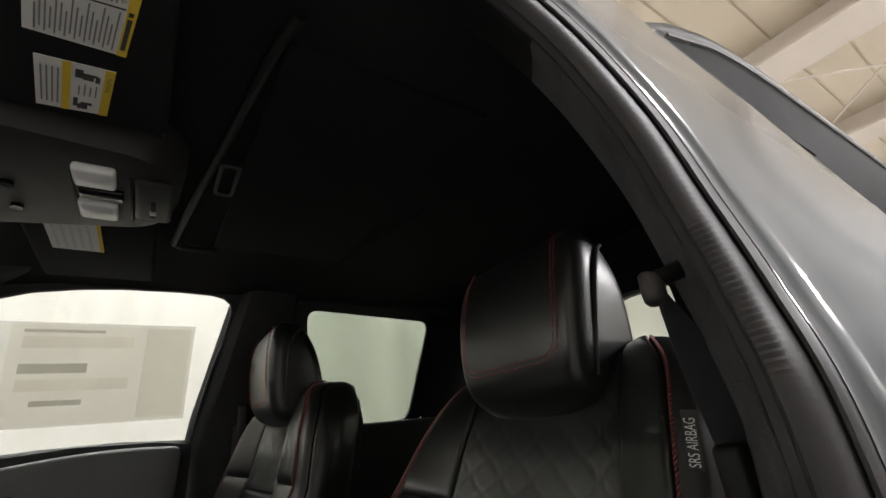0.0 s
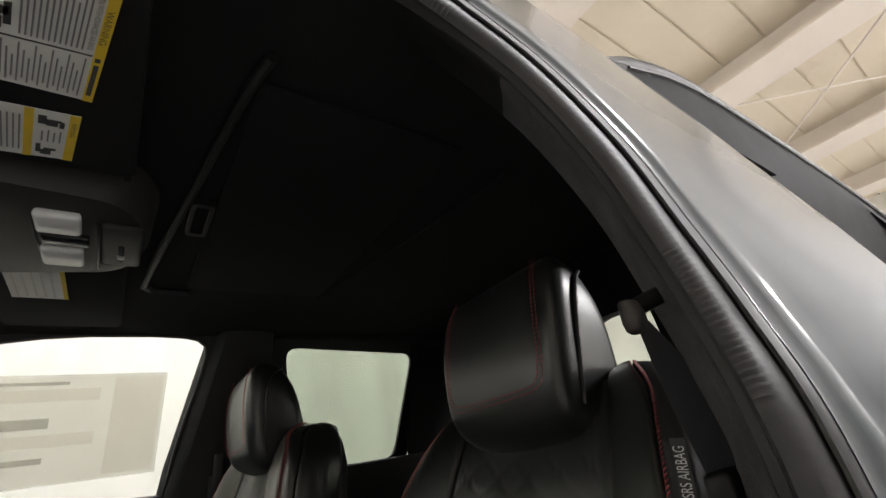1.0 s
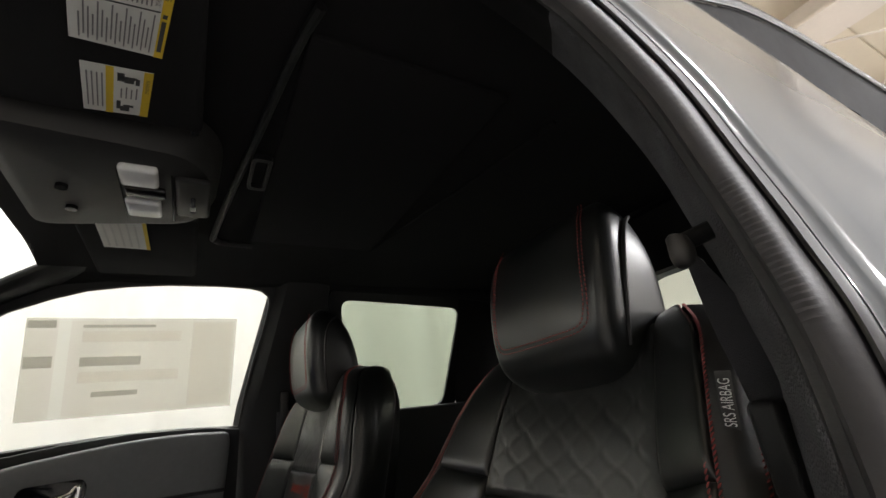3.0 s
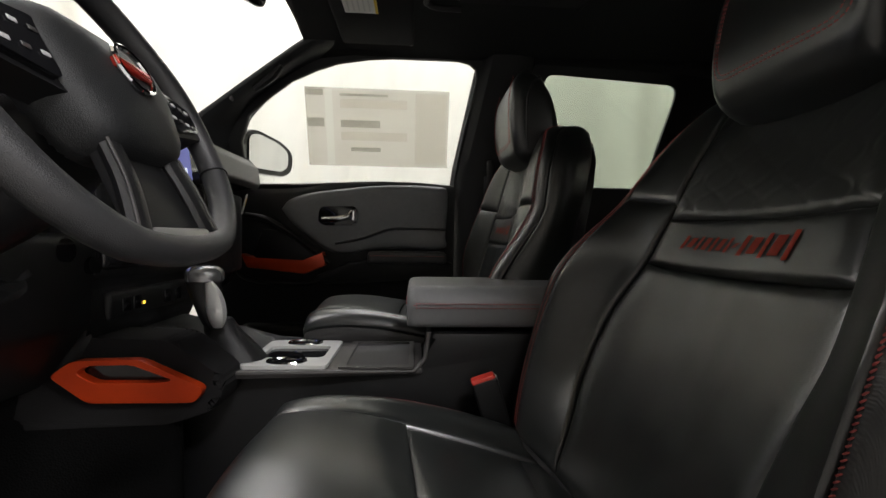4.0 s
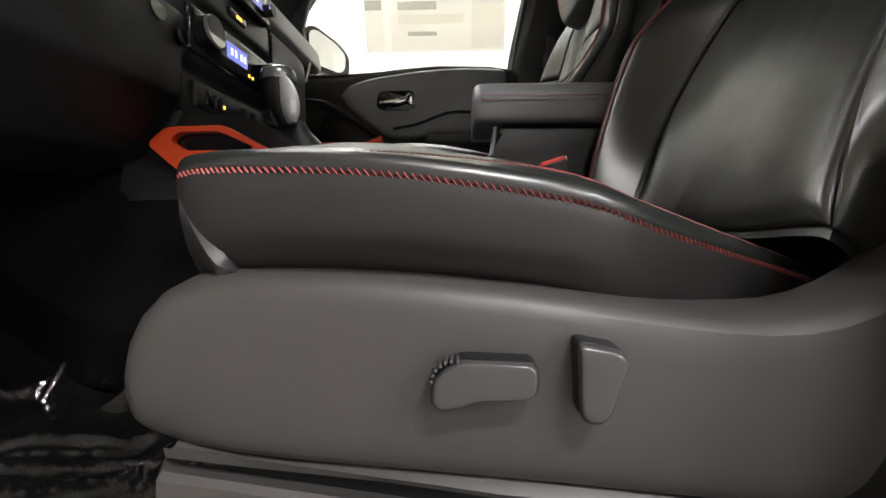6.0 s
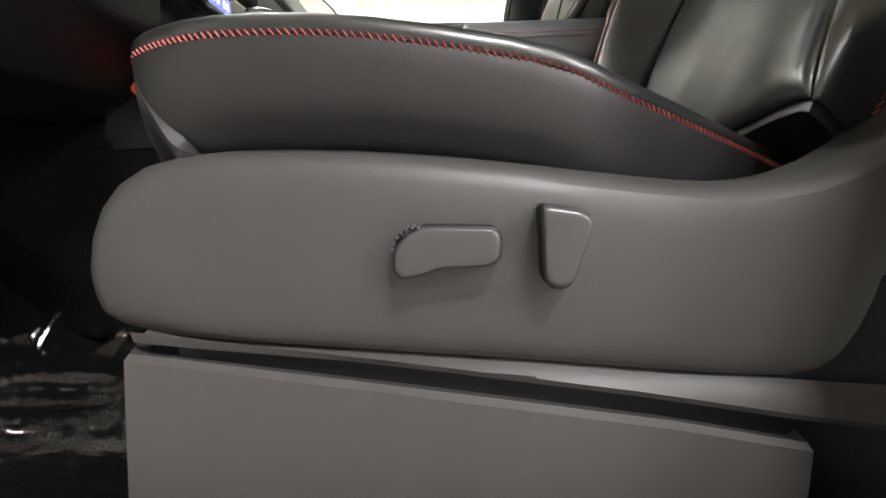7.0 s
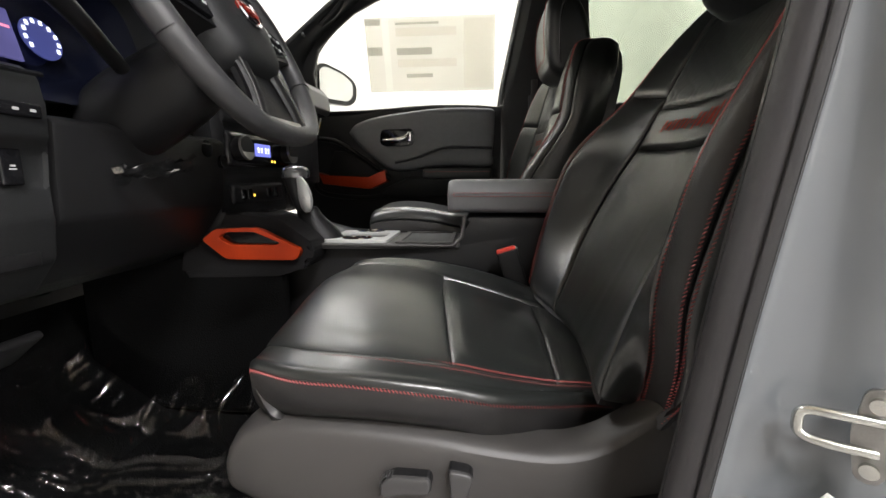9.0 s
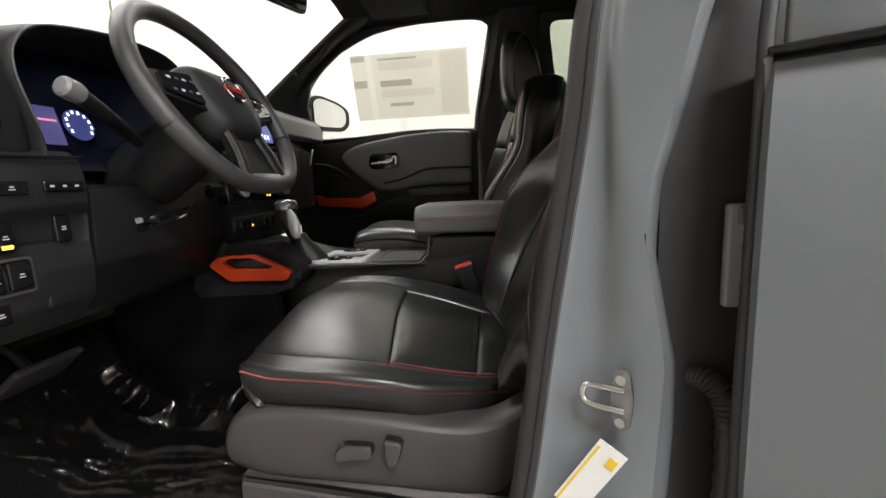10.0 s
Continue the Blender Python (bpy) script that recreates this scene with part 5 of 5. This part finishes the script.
        lid.append([(x, y + .052, z) for y, z in sec])
    a = part("lid", grid_bm(lid, True, True), mat("dark_grey_leather", (.135, .136, .138), .45, grain=.2, grain_scale=700), arm, "dark grey padded leather lid", sub=1)
    for z in (1.002, .994):
        ln = [Vector((x, -.0755, z)) for x in np.linspace(-.058, .32, 40)]
        part("stitching", stitches_bm(ln, [Vector((0, -1, 0))] * 40, .0062, .0048, .0010), THREAD, a, "red decorative thread")
    ln = smooth_line([(-.058, -.075, .998), (-.076, -.05, .998), (-.079, .04, .998), (-.076, .15, .998)], 10)
    part("stitching", stitches_bm(ln, [Vector((-1, 0, 0))] * len(ln), .0062, .0048, .0010), THREAD, a)
    # Buckle beside the driver's cushion.
    bk = thing("belt_buckle", "black seat belt buckle with red release button beside the cushion", "buckle")
    ax = Matrix.Translation((.067, -.118, .868)) @ pose(0, 0, 0, 0, -18, 0)
    part("buckle_body", turned(box_bm(-.024, .024, -.014, .014, -.095, .004, .005), ax), BLACK_PLASTIC, bk)
    part("release_button", turned(box_bm(-.0235, .0215, -.0125, .0125, -.002, .0095, .004), ax), RED_BUTTON, bk, "red release button")
    part("buckle_plate", turned(box_bm(.021, .0248, -.010, .010, -.006, .008, .001), ax), STEEL, bk)
    part("stalk", tube_bm([(.095, -.12, .80), (.13, -.125, .72)], .014, 8), BLACK_PLASTIC, bk)
    part("anchor_cover", turned(box_bm(-.03, .03, -.012, .012, -.012, .012, .006), Matrix.Translation((.165, -.165, .765)) @ pose(0, 0, 0, 0, 30, 0)), mat("grey_anchor_cover", (.3, .3, .3), .4), bk, "grey anchor cover")


console()


# ---- roof fittings ----
def overhead():
    oc = thing("overhead_console", "black overhead console with two map lights", "overhead console")
    out = rounded([(-.36, -.185), (-.36, .185), (-.085, .115), (-.045, .04), (-.045, -.09), (-.085, -.16)], .04, 4)
    rows = [[(cx + (p[0] + .2) * f, p[1] * f, z) for p in out] for f, z, cx in ((1.03, 1.80, -.2), (1.0, 1.745, -.2), (.94, 1.722, -.2), (.8, 1.714, -.2), (.02, 1.712, -.2))]
    body = part("housing", grid_bm(rows, True, True), mat("dark_grey_overhead_plastic", (.022, .0215, .020), .5, grain=.3, grain_scale=1000), oc, "dark grey plastic housing")
    for y0, y1 in ((-.122, -.064), (-.008, .054)):
        part("map_light", box_bm(-.190, -.134, y0, y1, 1.700, 1.716, .007), LAMP_GLASS, body, "frosted map light lens")
    part("switch_bar", box_bm(-.186, -.126, -.052, -.020, 1.704, 1.714, .003), GLOSS_BLACK, body)
    for x in (-.192, -.116):
        part("seam", box_bm(x - .0012, x + .0012, -.10, .075, 1.7105, 1.7126), GLOSS_BLACK, body, smooth=False)
    part("lid_slot", box_bm(-.087, -.079, -.040, .022, 1.7045, 1.7065, .001, 1), GLOSS_BLACK, body)
    part("glasses_lid", box_bm(-.112, -.054, -.10, .045, 1.706, 1.716, .008), mat("overhead_lid", (.028, .027, .026), .5), body, "small sunglasses lid")
    part("lid_button", box_bm(-.088, -.078, -.004, .012, 1.7035, 1.708, .002), SATIN, body)
    for k, y in ((-1, -.02), (1, .06)):
        part("microphone", tube_bm([(-.275, y, 1.717), (-.275, y, 1.706)], .009, 12), GLOSS_BLACK, body)
    # Sun visors: on the driver's one the printed labels face down.
    for s, label in ((-1, "black cloth sun visor with white and yellow printed labels"), (1, "black cloth sun visor with a white card label")):
        vis = thing("sun_visor", label, "sun visor", "sun visors")
        y0, y1 = (-.60, -.20) if s < 0 else (.125, .50)
        part("visor_pad", box_bm(-.37 if s < 0 else -.30, -.075, y0, y1, 1.735, 1.760, .010), LINER, vis, "black cloth visor pad")
        part("visor_rod", tube_bm([(-.085, y0 - .02, 1.752), (-.085, y1 + .02, 1.752)], .007, 8), BLACK_PLASTIC, vis)
        if s < 0:
            z = 1.7335
            big = [(-.122, -.352), (-.213, -.351), (-.187, -.540), (-.088, -.560)]
            small = [(-.145, -.226), (-.219, -.218), (-.209, -.314), (-.132, -.320)]

            def spot(quad, u, v, lift):
                """u runs from the yellow edge across the label, v along it."""
                p = [Vector(q) for q in quad]
                q = p[0].lerp(p[1], u).lerp(p[3].lerp(p[2], u), v)
                return Vector((q.x, q.y, z - lift))

            def lab(quad, u0, u1, v0, v1, m, nm, lift=0.0, text=""):
                bm = bmesh.new()
                lo = [bm.verts.new(spot(quad, u, v, lift)) for u, v in ((u0, v0), (u1, v0), (u1, v1), (u0, v1))]
                hi = [bm.verts.new(spot(quad, u, v, lift + .0010)) for u, v in ((u0, v0), (u1, v0), (u1, v1), (u0, v1))]
                bm.faces.new(lo), bm.faces.new(hi)
                for k in range(4):
                    bm.faces.new((lo[k], lo[(k + 1) % 4], hi[(k + 1) % 4], hi[k]))
                return part(nm, bm, m, vis, text, smooth=False)

            def words(quad, text, u, v, tall, m=INK):
                """Letters run down along v from v, with their heads towards the yellow edge."""
                bm = text_bm(text, 1.0)
                xs = [q.co.x for q in bm.verts]
                ys = [q.co.y for q in bm.verts]
                span, mid = max(xs) - min(xs), (max(ys) + min(ys)) / 2
                for q in bm.verts:
                    f = (q.co.x - min(xs)) / span
                    q.co = spot(quad, u - (q.co.y - mid) / (max(ys) - min(ys)) * tall, v[0] + (v[1] - v[0]) * f, .0022)
                part("lettering", bm, m, vis, smooth=False)

            lab(big, 0, 1, 0, 1, PAPER, "warning_label", 0, "white printed warning label with yellow edge")
            lab(big, 0, .10, 0, 1, YELLOW, "label_edge", .0008)
            lab(small, 0, 1, 0, 1, PAPER, "small_label", 0, "white printed label with yellow edges")
            lab(small, 0, .13, 0, 1, YELLOW, "label_edge", .0008)
            lab(small, .55, .66, 0, 1, YELLOW, "label_edge", .0008)
            words(big, "WARNING", .055, (.66, .44), .06)
            lab(big, .03, .08, .05, .29, INK, "print_bar", .0009)
            lab(big, .03, .08, .31, .34, INK, "print_mark", .0009)
            words(big, "EVEN WITH ADVANCED AIR BAGS", .145, (.74, .39), .05)
            lab(big, .11, 1, .345, .352, INK, "print_rule", .0009)
            for i in range(17):
                u = .20 + .046 * i
                end = .80 - .07 * (i % 3)
                if u < .74:
                    lab(big, u, u + .017, .38, end, GREY_INK, "print_bar", .0009)
                if u < .97:
                    lab(big, u - .05, u - .034, .03 + .03 * (i % 2), .32 - .05 * ((i * 2) % 3), GREY_INK, "print_bar", .0009)
            for q in ((.78, .84, .42, .56), (.80, .90, .48, .53), (.85, .92, .39, .47), (.79, .86, .60, .72), (.83, .93, .62, .66), (.88, .92, .66, .74)):
                lab(big, *q, INK, "print_mark", .0009)
            words(small, "WARNING", .065, (.86, .56), .06)
            for i in range(4):
                lab(small, .20 + .075 * i, .222 + .075 * i, .38, .62 - .04 * (i % 2), GREY_INK, "print_bar", .0009)
            for i in range(4):
                lab(small, .70 + .07 * i, .722 + .07 * i, .12, .84, GREY_INK, "print_bar", .0009)
            for q in ((.22, .46, .80, .84), (.26, .40, .72, .80), (.40, .50, .74, .90), (.18, .24, .70, .82), (.24, .40, .18, .22), (.30, .44, .08, .18), (.44, .50, .12, .30)):
                lab(small, *q, INK, "print_mark", .0009)
        else:
            part("visor_card", box_bm(-.26, -.172, .150, .300, 1.7325, 1.7338), PAPER, vis, "white printed card label", smooth=False)
            part("card_edge", box_bm(-.178, -.171, .150, .300, 1.7320, 1.7330), YELLOW, vis, smooth=False)
            for i in range(5):
                part("print_bar", box_bm(-.25 + .014 * i, -.246 + .014 * i, .162, .288, 1.7316, 1.7325), mat("pale_print", (.58, .58, .55), .6) if i == 0 else bpy.data.materials["pale_print"], vis, smooth=False)
    # Sunroof frame and shade.
    sr = thing("sunroof_shade", "black sunroof shade with recessed handle in the headliner", "sunroof")
    z = 1.795
    part("shade_frame", tube_bm(smooth_line([(.05, -.46, z - .01), (.035, -.36, z), (.008, -.12, z), (-.015, .07, z), (-.04, .32, z), (-.035, .355, z), (-.01, .372, z), (.06, .378, z)], 6), .008, 8), BLACK_PLASTIC, sr, "thin black frame bead")
    part("shade_bead", tube_bm([(.40, .344, z), (.477, -.06, z), (.525, -.38, z - .004)], .005, 8), LINER, sr)
    part("shade_panel", box_bm(.05, .40, -.40, .34, z - .001, z + .012, .004), LINER, sr)
    part("shade_handle", ring_prism(rounded([(.010, -.09), (.010, .035), (.048, .035), (.048, -.09)], .012), rounded([(.017, -.078), (.017, .023), (.041, .023), (.041, -.078)], .008), lambda p, d: (p[0], p[1], z - .012 + .012 * d)), BLACK_PLASTIC, sr, "small pull handle")
    # Inside mirror.
    mr = thing("rear_view_mirror", "black inside rear-view mirror on the windshield", "mirror")
    mm = Matrix.Translation((-.43, -.05, 1.640)) @ pose(0, 0, 0, 0, 12, -18)
    rows = [[(x, p[0] * f, p[1] * f) for p in rounded([(-.125, -.034), (-.125, .034), (.125, .030), (.125, -.030)], .026, 4)] for x, f in ((-.030, .6), (-.022, .9), (-.004, 1.0), (.004, 1.0), (.006, .97))]
    part("mirror_case", turned(grid_bm(rows, True, True), mm), GLOSS_BLACK, mr, "black mirror case")
    part("mirror_stem", tube_bm([(-.44, -.05, 1.645), (-.48, -.02, 1.70), (-.49, 0, 1.745)], .014, 10), BLACK_PLASTIC, mr)
    part("sensor_box", extruded([(-.40, 1.79), (-.41, 1.755), (-.47, 1.735), (-.52, 1.72), (-.50, 1.745)], "y", -.05, .07, .01), BLACK_PLASTIC, mr, "black sensor cover")


overhead()


# ---- driver's belt ----
def belt():
    b = thing("seat_belt", "dark grey seat belt hanging from the black pillar guide", "seat belt")
    gd = Matrix.Translation((.290, -.664, 1.383)) @ pose(0, 0, 0, 0, 8, 10) @ Matrix.Diagonal((.52, .52, .62, 1))
    rows = [[(c[0] * f, c[1] * f * .8 - o, c[1] * 0 + z) for c in [(math.cos(t), math.sin(t)) for t in np.linspace(0, 2 * math.pi, 16, endpoint=False)]] for f, z, o in ((.012, .022, 0), (.020, .017, .003), (.023, .004, .006), (.023, -.010, .006), (.018, -.020, .004), (.010, -.024, .002))]
    part("belt_guide", turned(grid_bm(rows, True, True), gd), PLASTIC, b, "black belt guide")
    part("guide_arm", tube_bm([(.292, -.664, 1.388), (.335, -.695, 1.405)], .008, 10), BLACK_PLASTIC, b)
    ln = smooth_line([(.310, -.650, 1.385), (.318, -.652, 1.33), (.330, -.657, 1.25), (.345, -.662, 1.10), (.35, -.67, .90), (.35, -.68, .62)], 8)
    rows = [[p + Vector((.014 - .004 * w, .004 * w, 0)), p + Vector((.014, -.002, 0)), p + Vector((.016 + .020 * w, -.026 * w, 0))] for p, w in ((p, min(1, .25 + i / 14)) for i, p in enumerate(ln))]
    bm = grid_bm(rows)
    bmesh.ops.solidify(bm, geom=bm.faces, thickness=.0015)
    part("webbing", bm, BELT, b, "dark grey woven webbing")
    part("tongue", box_bm(.305, .345, -.686, -.664, 1.195, 1.262, .006), BLACK_PLASTIC, b, "black belt tongue")
    part("tongue_plate", box_bm(.310, .338, -.676, -.672, 1.170, 1.200, .001), STEEL, b)


belt()


# ---- airbag tag on the driver's backrest ----
def airbag_tag():
    tag = thing("airbag_tag", "small black woven tag with white lettering on the seat seam", "tag")
    o = Vector((.334, -.638, 1.262))
    up = Vector((.0, -.16, .99)).normalized()
    nn = Vector((-.86, -.50, .05))
    nn = (nn - up * nn.dot(up)).normalized()
    rt = up.cross(nn)
    m = Matrix(((rt.x, up.x, nn.x, o.x), (rt.y, up.y, nn.y, o.y), (rt.z, up.z, nn.z, o.z), (0, 0, 0, 1)))
    part("tag_cloth", turned(box_bm(-.006, .006, -.025, .025, -.001, .001), m), LEATHER_SIDE, tag, smooth=False)
    t = text_bm("SRS AIRBAG", .0073)
    part("lettering", turned(t, m @ pose(0, 0, .0014, 0, 0, 90) @ Matrix.Diagonal((1, 1.7, 1, 1))), WHITE_PRINT, tag, smooth=False)


airbag_tag()


# ---- door pillar fittings and the open rear door ----
def pillar_fittings():
    st = thing("door_striker", "steel door striker loop bolted to the painted pillar", "striker")
    c = Vector((.274, -.800, .861))
    pl = Matrix.Translation(c + Vector((.0165, -.0055, -.005))) @ pose(0, 0, 0, 90, 0, 0) @ pose(0, 0, 0, 0, -38, 0) @ Matrix.Scale(.76, 4)
    out = rounded([(-.010, -.048), (-.017, .0), (-.010, .048), (.010, .048), (.017, .0), (.010, -.048)], .009, 4)
    part("striker_plate", turned(extruded(out, "z", 0, .005, .0012), pl), mat("dull_zinc_steel", (.30, .30, .29), .34, metal=1.0, vary=.2, scale=60), st, "oval dull steel plate")
    loop = smooth_line([(.004, .016, .004), (-.030, .016, .012), (-.052, .013, .014), (-.056, .0, .014), (-.052, -.013, .014), (-.030, -.016, .012), (.004, -.016, .004)], 5)
    part("striker_loop", turned(tube_bm(loop, .0052, 10), pl), STEEL, st, "bright steel loop")
    for y in (-.033, .033):
        part("bolt", turned(tube_bm([(0, y, .004), (0, y, .011)], .0075, 12, up=(1, 0, 0)), pl), STEEL, st, "steel bolt head")
    lb = thing("pillar_label", "white and yellow printed label on the door pillar", "label")
    u, n = Vector((.929, -.371, 0)), Vector((-.371, -.929, 0))
    ex, ey = u * .86 - Vector((0, 0, .51)), u * .51 + Vector((0, 0, .86))
    lm = Matrix.Translation(Vector((.270, -.797, .806)) + n * .0055) @ Matrix((ex, ey, n)).transposed().to_4x4()
    part("label_sheet", turned(box_bm(0, .034, -.105, 0, 0, .001), lm), PAPER, lb, smooth=False)
    part("label_edge", turned(box_bm(.0025, .0052, -.105, -.008, .001, .0016), lm), YELLOW, lb, smooth=False)
    part("label_mark", turned(box_bm(.020, .030, -.026, -.012, .001, .0016), lm), YELLOW, lb, smooth=False)
    # Hinge, wiring boot and the pocket behind the pillar, its shade painted in dark.
    part("hinge_pocket_shade", box_bm(.335, .50, -.772, -.760, .40, 1.29), RUBBER, CAB, "body side behind the pillar, coloured dark to stand for shade")
    hg = thing("rear_door_hinge_unit", "grey steel hinge of the open rear door", "hinge")
    part("hinge_leaf", box_bm(.392, .452, -.800, -.788, .958, 1.068, .004), PAINT_IN, hg, "grey-blue painted hinge leaf")
    part("hinge_pin", tube_bm([(.440, -.81, .950), (.440, -.81, 1.075)], .008, 12), STEEL, hg)
    part("hinge_arm", box_bm(.400, .448, -.818, -.796, 1.046, 1.066, .004), STEEL, hg)
    for z in (.982, 1.022):
        part("bolt", tube_bm([(.412, -.798, z), (.412, -.808, z)], .008, 6), STEEL, hg)
    bt = thing("wiring_boot", "black corrugated rubber wiring boot to the rear door", "cable boot")
    ln = smooth_line([(.378, -.768, .872), (.390, -.788, .868), (.399, -.800, .850), (.403, -.805, .81), (.402, -.805, .70)], 10)
    part("boot", tube_bm(ln, [.012 + .0025 * (i % 2) for i in range(len(ln))], 14), RUBBER, bt, "corrugated rubber")
    # Rear door, swung out.
    rd = thing("rear_door_open", "grey-blue rear door standing ajar with black belt moulding", "car door")
    hinge = Matrix.Translation((.388, -.852, 0)) @ pose(0, 0, 0, 0, 0, -32)
    rows = []
    for z, o in ((.46, .035), (.55, .012), (.70, 0), (.90, -.012), (1.02, -.016), (1.10, -.014), (1.16, -.004), (1.192, .010), (1.197, .020)):
        rows.append([(x, o + (.012 if x < .004 else 0), z) for x in (0, .006, .02, .2, .5, .8)])
    part("door_skin", turned(grid_bm(rows), hinge), PAINT, rd, "glossy grey-blue door skin")
    part("belt_moulding", turned(box_bm(.0, .8, -.004, .03, 1.197, 1.204, .003), hinge), GLOSS_BLACK, rd, "black belt moulding")
    part("door_edge", turned(box_bm(-.004, .004, .012, .12, .46, 1.2, .003), hinge), PAINT_IN, rd)
    part("edge_seal", turned(tube_bm([(-.002, .014, .46), (-.003, .010, .9), (-.002, .020, 1.22), (.002, .04, 1.33)], .007, 10), hinge), RUBBER, rd, "dark rubber door edge seal")
    part("door_core", turned(box_bm(.01, .8, .03, .12, .46, 1.19, .01), hinge), BLACK_PLASTIC, rd)
    part("window_strip", turned(box_bm(.01, .085, .02, .05, 1.204, 1.34, .006), hinge), PAINT, rd, "painted window post")
    part("post_trim", turned(box_bm(.085, .13, .016, .055, 1.204, 1.35, .012), hinge), GLOSS_BLACK, rd, "gloss black window post")
    g = turned(box_bm(.12, .8, .03, .034, 1.2, 1.36), hinge)
    part("window_pane", g, TINTED, rd, smooth=False)


pillar_fittings()


# ---- roof rail ----
def roof_rail():
    rr = thing("roof_rail", "black roof rail with pointed foot on the truck's roof", "roof rail")
    ln = smooth_line([(.47, -.640, 1.815), (.55, -.632, 1.852), (.65, -.630, 1.892), (.80, -.630, 1.940), (1.02, -.632, 1.966), (1.38, -.655, 1.915), (1.80, -.676, 1.865), (2.0, -.700, 1.775)], 6)
    part("rail", tube_bm(ln, [.006 + .017 * min(1, i / 10) for i in range(len(ln))], 14, flat=.9), BLACK_PLASTIC, rr, "satin black rail")
    rows = [[p + Vector((0, -.012, 0)), p + Vector((0, -.018, -.025)), p + Vector((0, -.020, -.06)), Vector((p.x, p.y - .016, min(p.z - .03, 1.79))), Vector((p.x, p.y - .006, min(p.z - .05, 1.74))), Vector((p.x, -.64, 1.60))] for p in ln]
    part("rail_side", grid_bm(rows), mat("dull_black_rail", (.008, .008, .009), .7, spec=.12, vary=.1), rr, "dull black rail side")
    part("rail_seam", tube_bm([p + Vector((0, -.022, -.022)) for p in ln[8:]], .0028, 6), PLASTIC, rr)
    part("rail_foot", extruded([(.455, 1.785), (.50, 1.825), (.58, 1.865), (.68, 1.89), (.72, 1.80)], "y", -.648, -.616, .006), BLACK_PLASTIC, rr, "black rail foot")


roof_rail()


# ---- floor film and pedals ----
def film():
    fl = thing("plastic_film", "crumpled clear plastic film over the black carpet", "plastic film")
    nx, ny = 240, 170
    rows = []
    for i in range(nx + 1):
        x = -1.10 + .80 * i / nx
        row = []
        for j in range(ny + 1):
            y = -.658 + .503 * j / ny
            base = .442 + max(0, -.78 - x) * .65 + max(0, y + .27) * .9
            q = Vector((x * 3.2, y * 3.2, 0))
            w = q + Vector((noise.noise(q * 1.3), noise.noise(q * 1.3 + Vector((9, 2, 0))), 0)) * .7
            u, v = Vector((w.x * .7 + w.y * .5, w.y * 1.7 - w.x * .6, 0)), Vector((w.x * 1.6 - w.y * .7, w.y * .5 + w.x * .5, 4))
            h = .026 * (1 - abs(noise.noise(u * 1.1))) ** 14 + .014 * (1 - abs(noise.noise(v * 1.9))) ** 14 + .008 * (1 - abs(noise.noise(u * 3.1))) ** 10 + .003 * noise.noise(v * 2.0) + .006 * (1 - abs(noise.noise(v * 3.4 + Vector((3, 7, 1))))) ** 10 * min(1, max(0, y + .54) / .12)
            row.append((x, y, base + h * min(1, .08 + max(0, y + .61) / .17)))
        rows.append(row)
    part("film", grid_bm(rows), FILM, fl, "clear shiny crumpled film").visible_shadow = False
    part("toe_board", extruded([(-1.16, .43), (-.78, .43), (-1.16, .70)], "y", -.70, .70), CARPET, CAB)
    fr = thing("foot_pedal", "wide dark rubber pedal above the film-covered floor", "pedal")
    tilt = Matrix.Translation((-1.00, -.375, .670)) @ pose(0, 0, 0, 0, -38, 0)
    pad = part("pedal_pad", turned(box_bm(-.060, .060, -.085, .085, -.010, .010, .008), tilt), RUBBER, fr, "ribbed rubber pedal pad")
    for k in range(5):
        part("pad_rib", turned(box_bm(-.048 + .021 * k, -.040 + .021 * k, -.072, .072, .0095, .0125, .001, 1), tilt), RUBBER, pad)
    part("pedal_arm", tube_bm([(-1.01, -.375, .665), (-1.06, -.375, .72), (-1.17, -.375, .80)], .012, 10), BLACK_PLASTIC, fr)
    part("carpet_side", box_bm(-1.0, .3, -.70, -.66, .43, .47, .012), BLACK_PLASTIC, CAB, "black sill trim")


film()
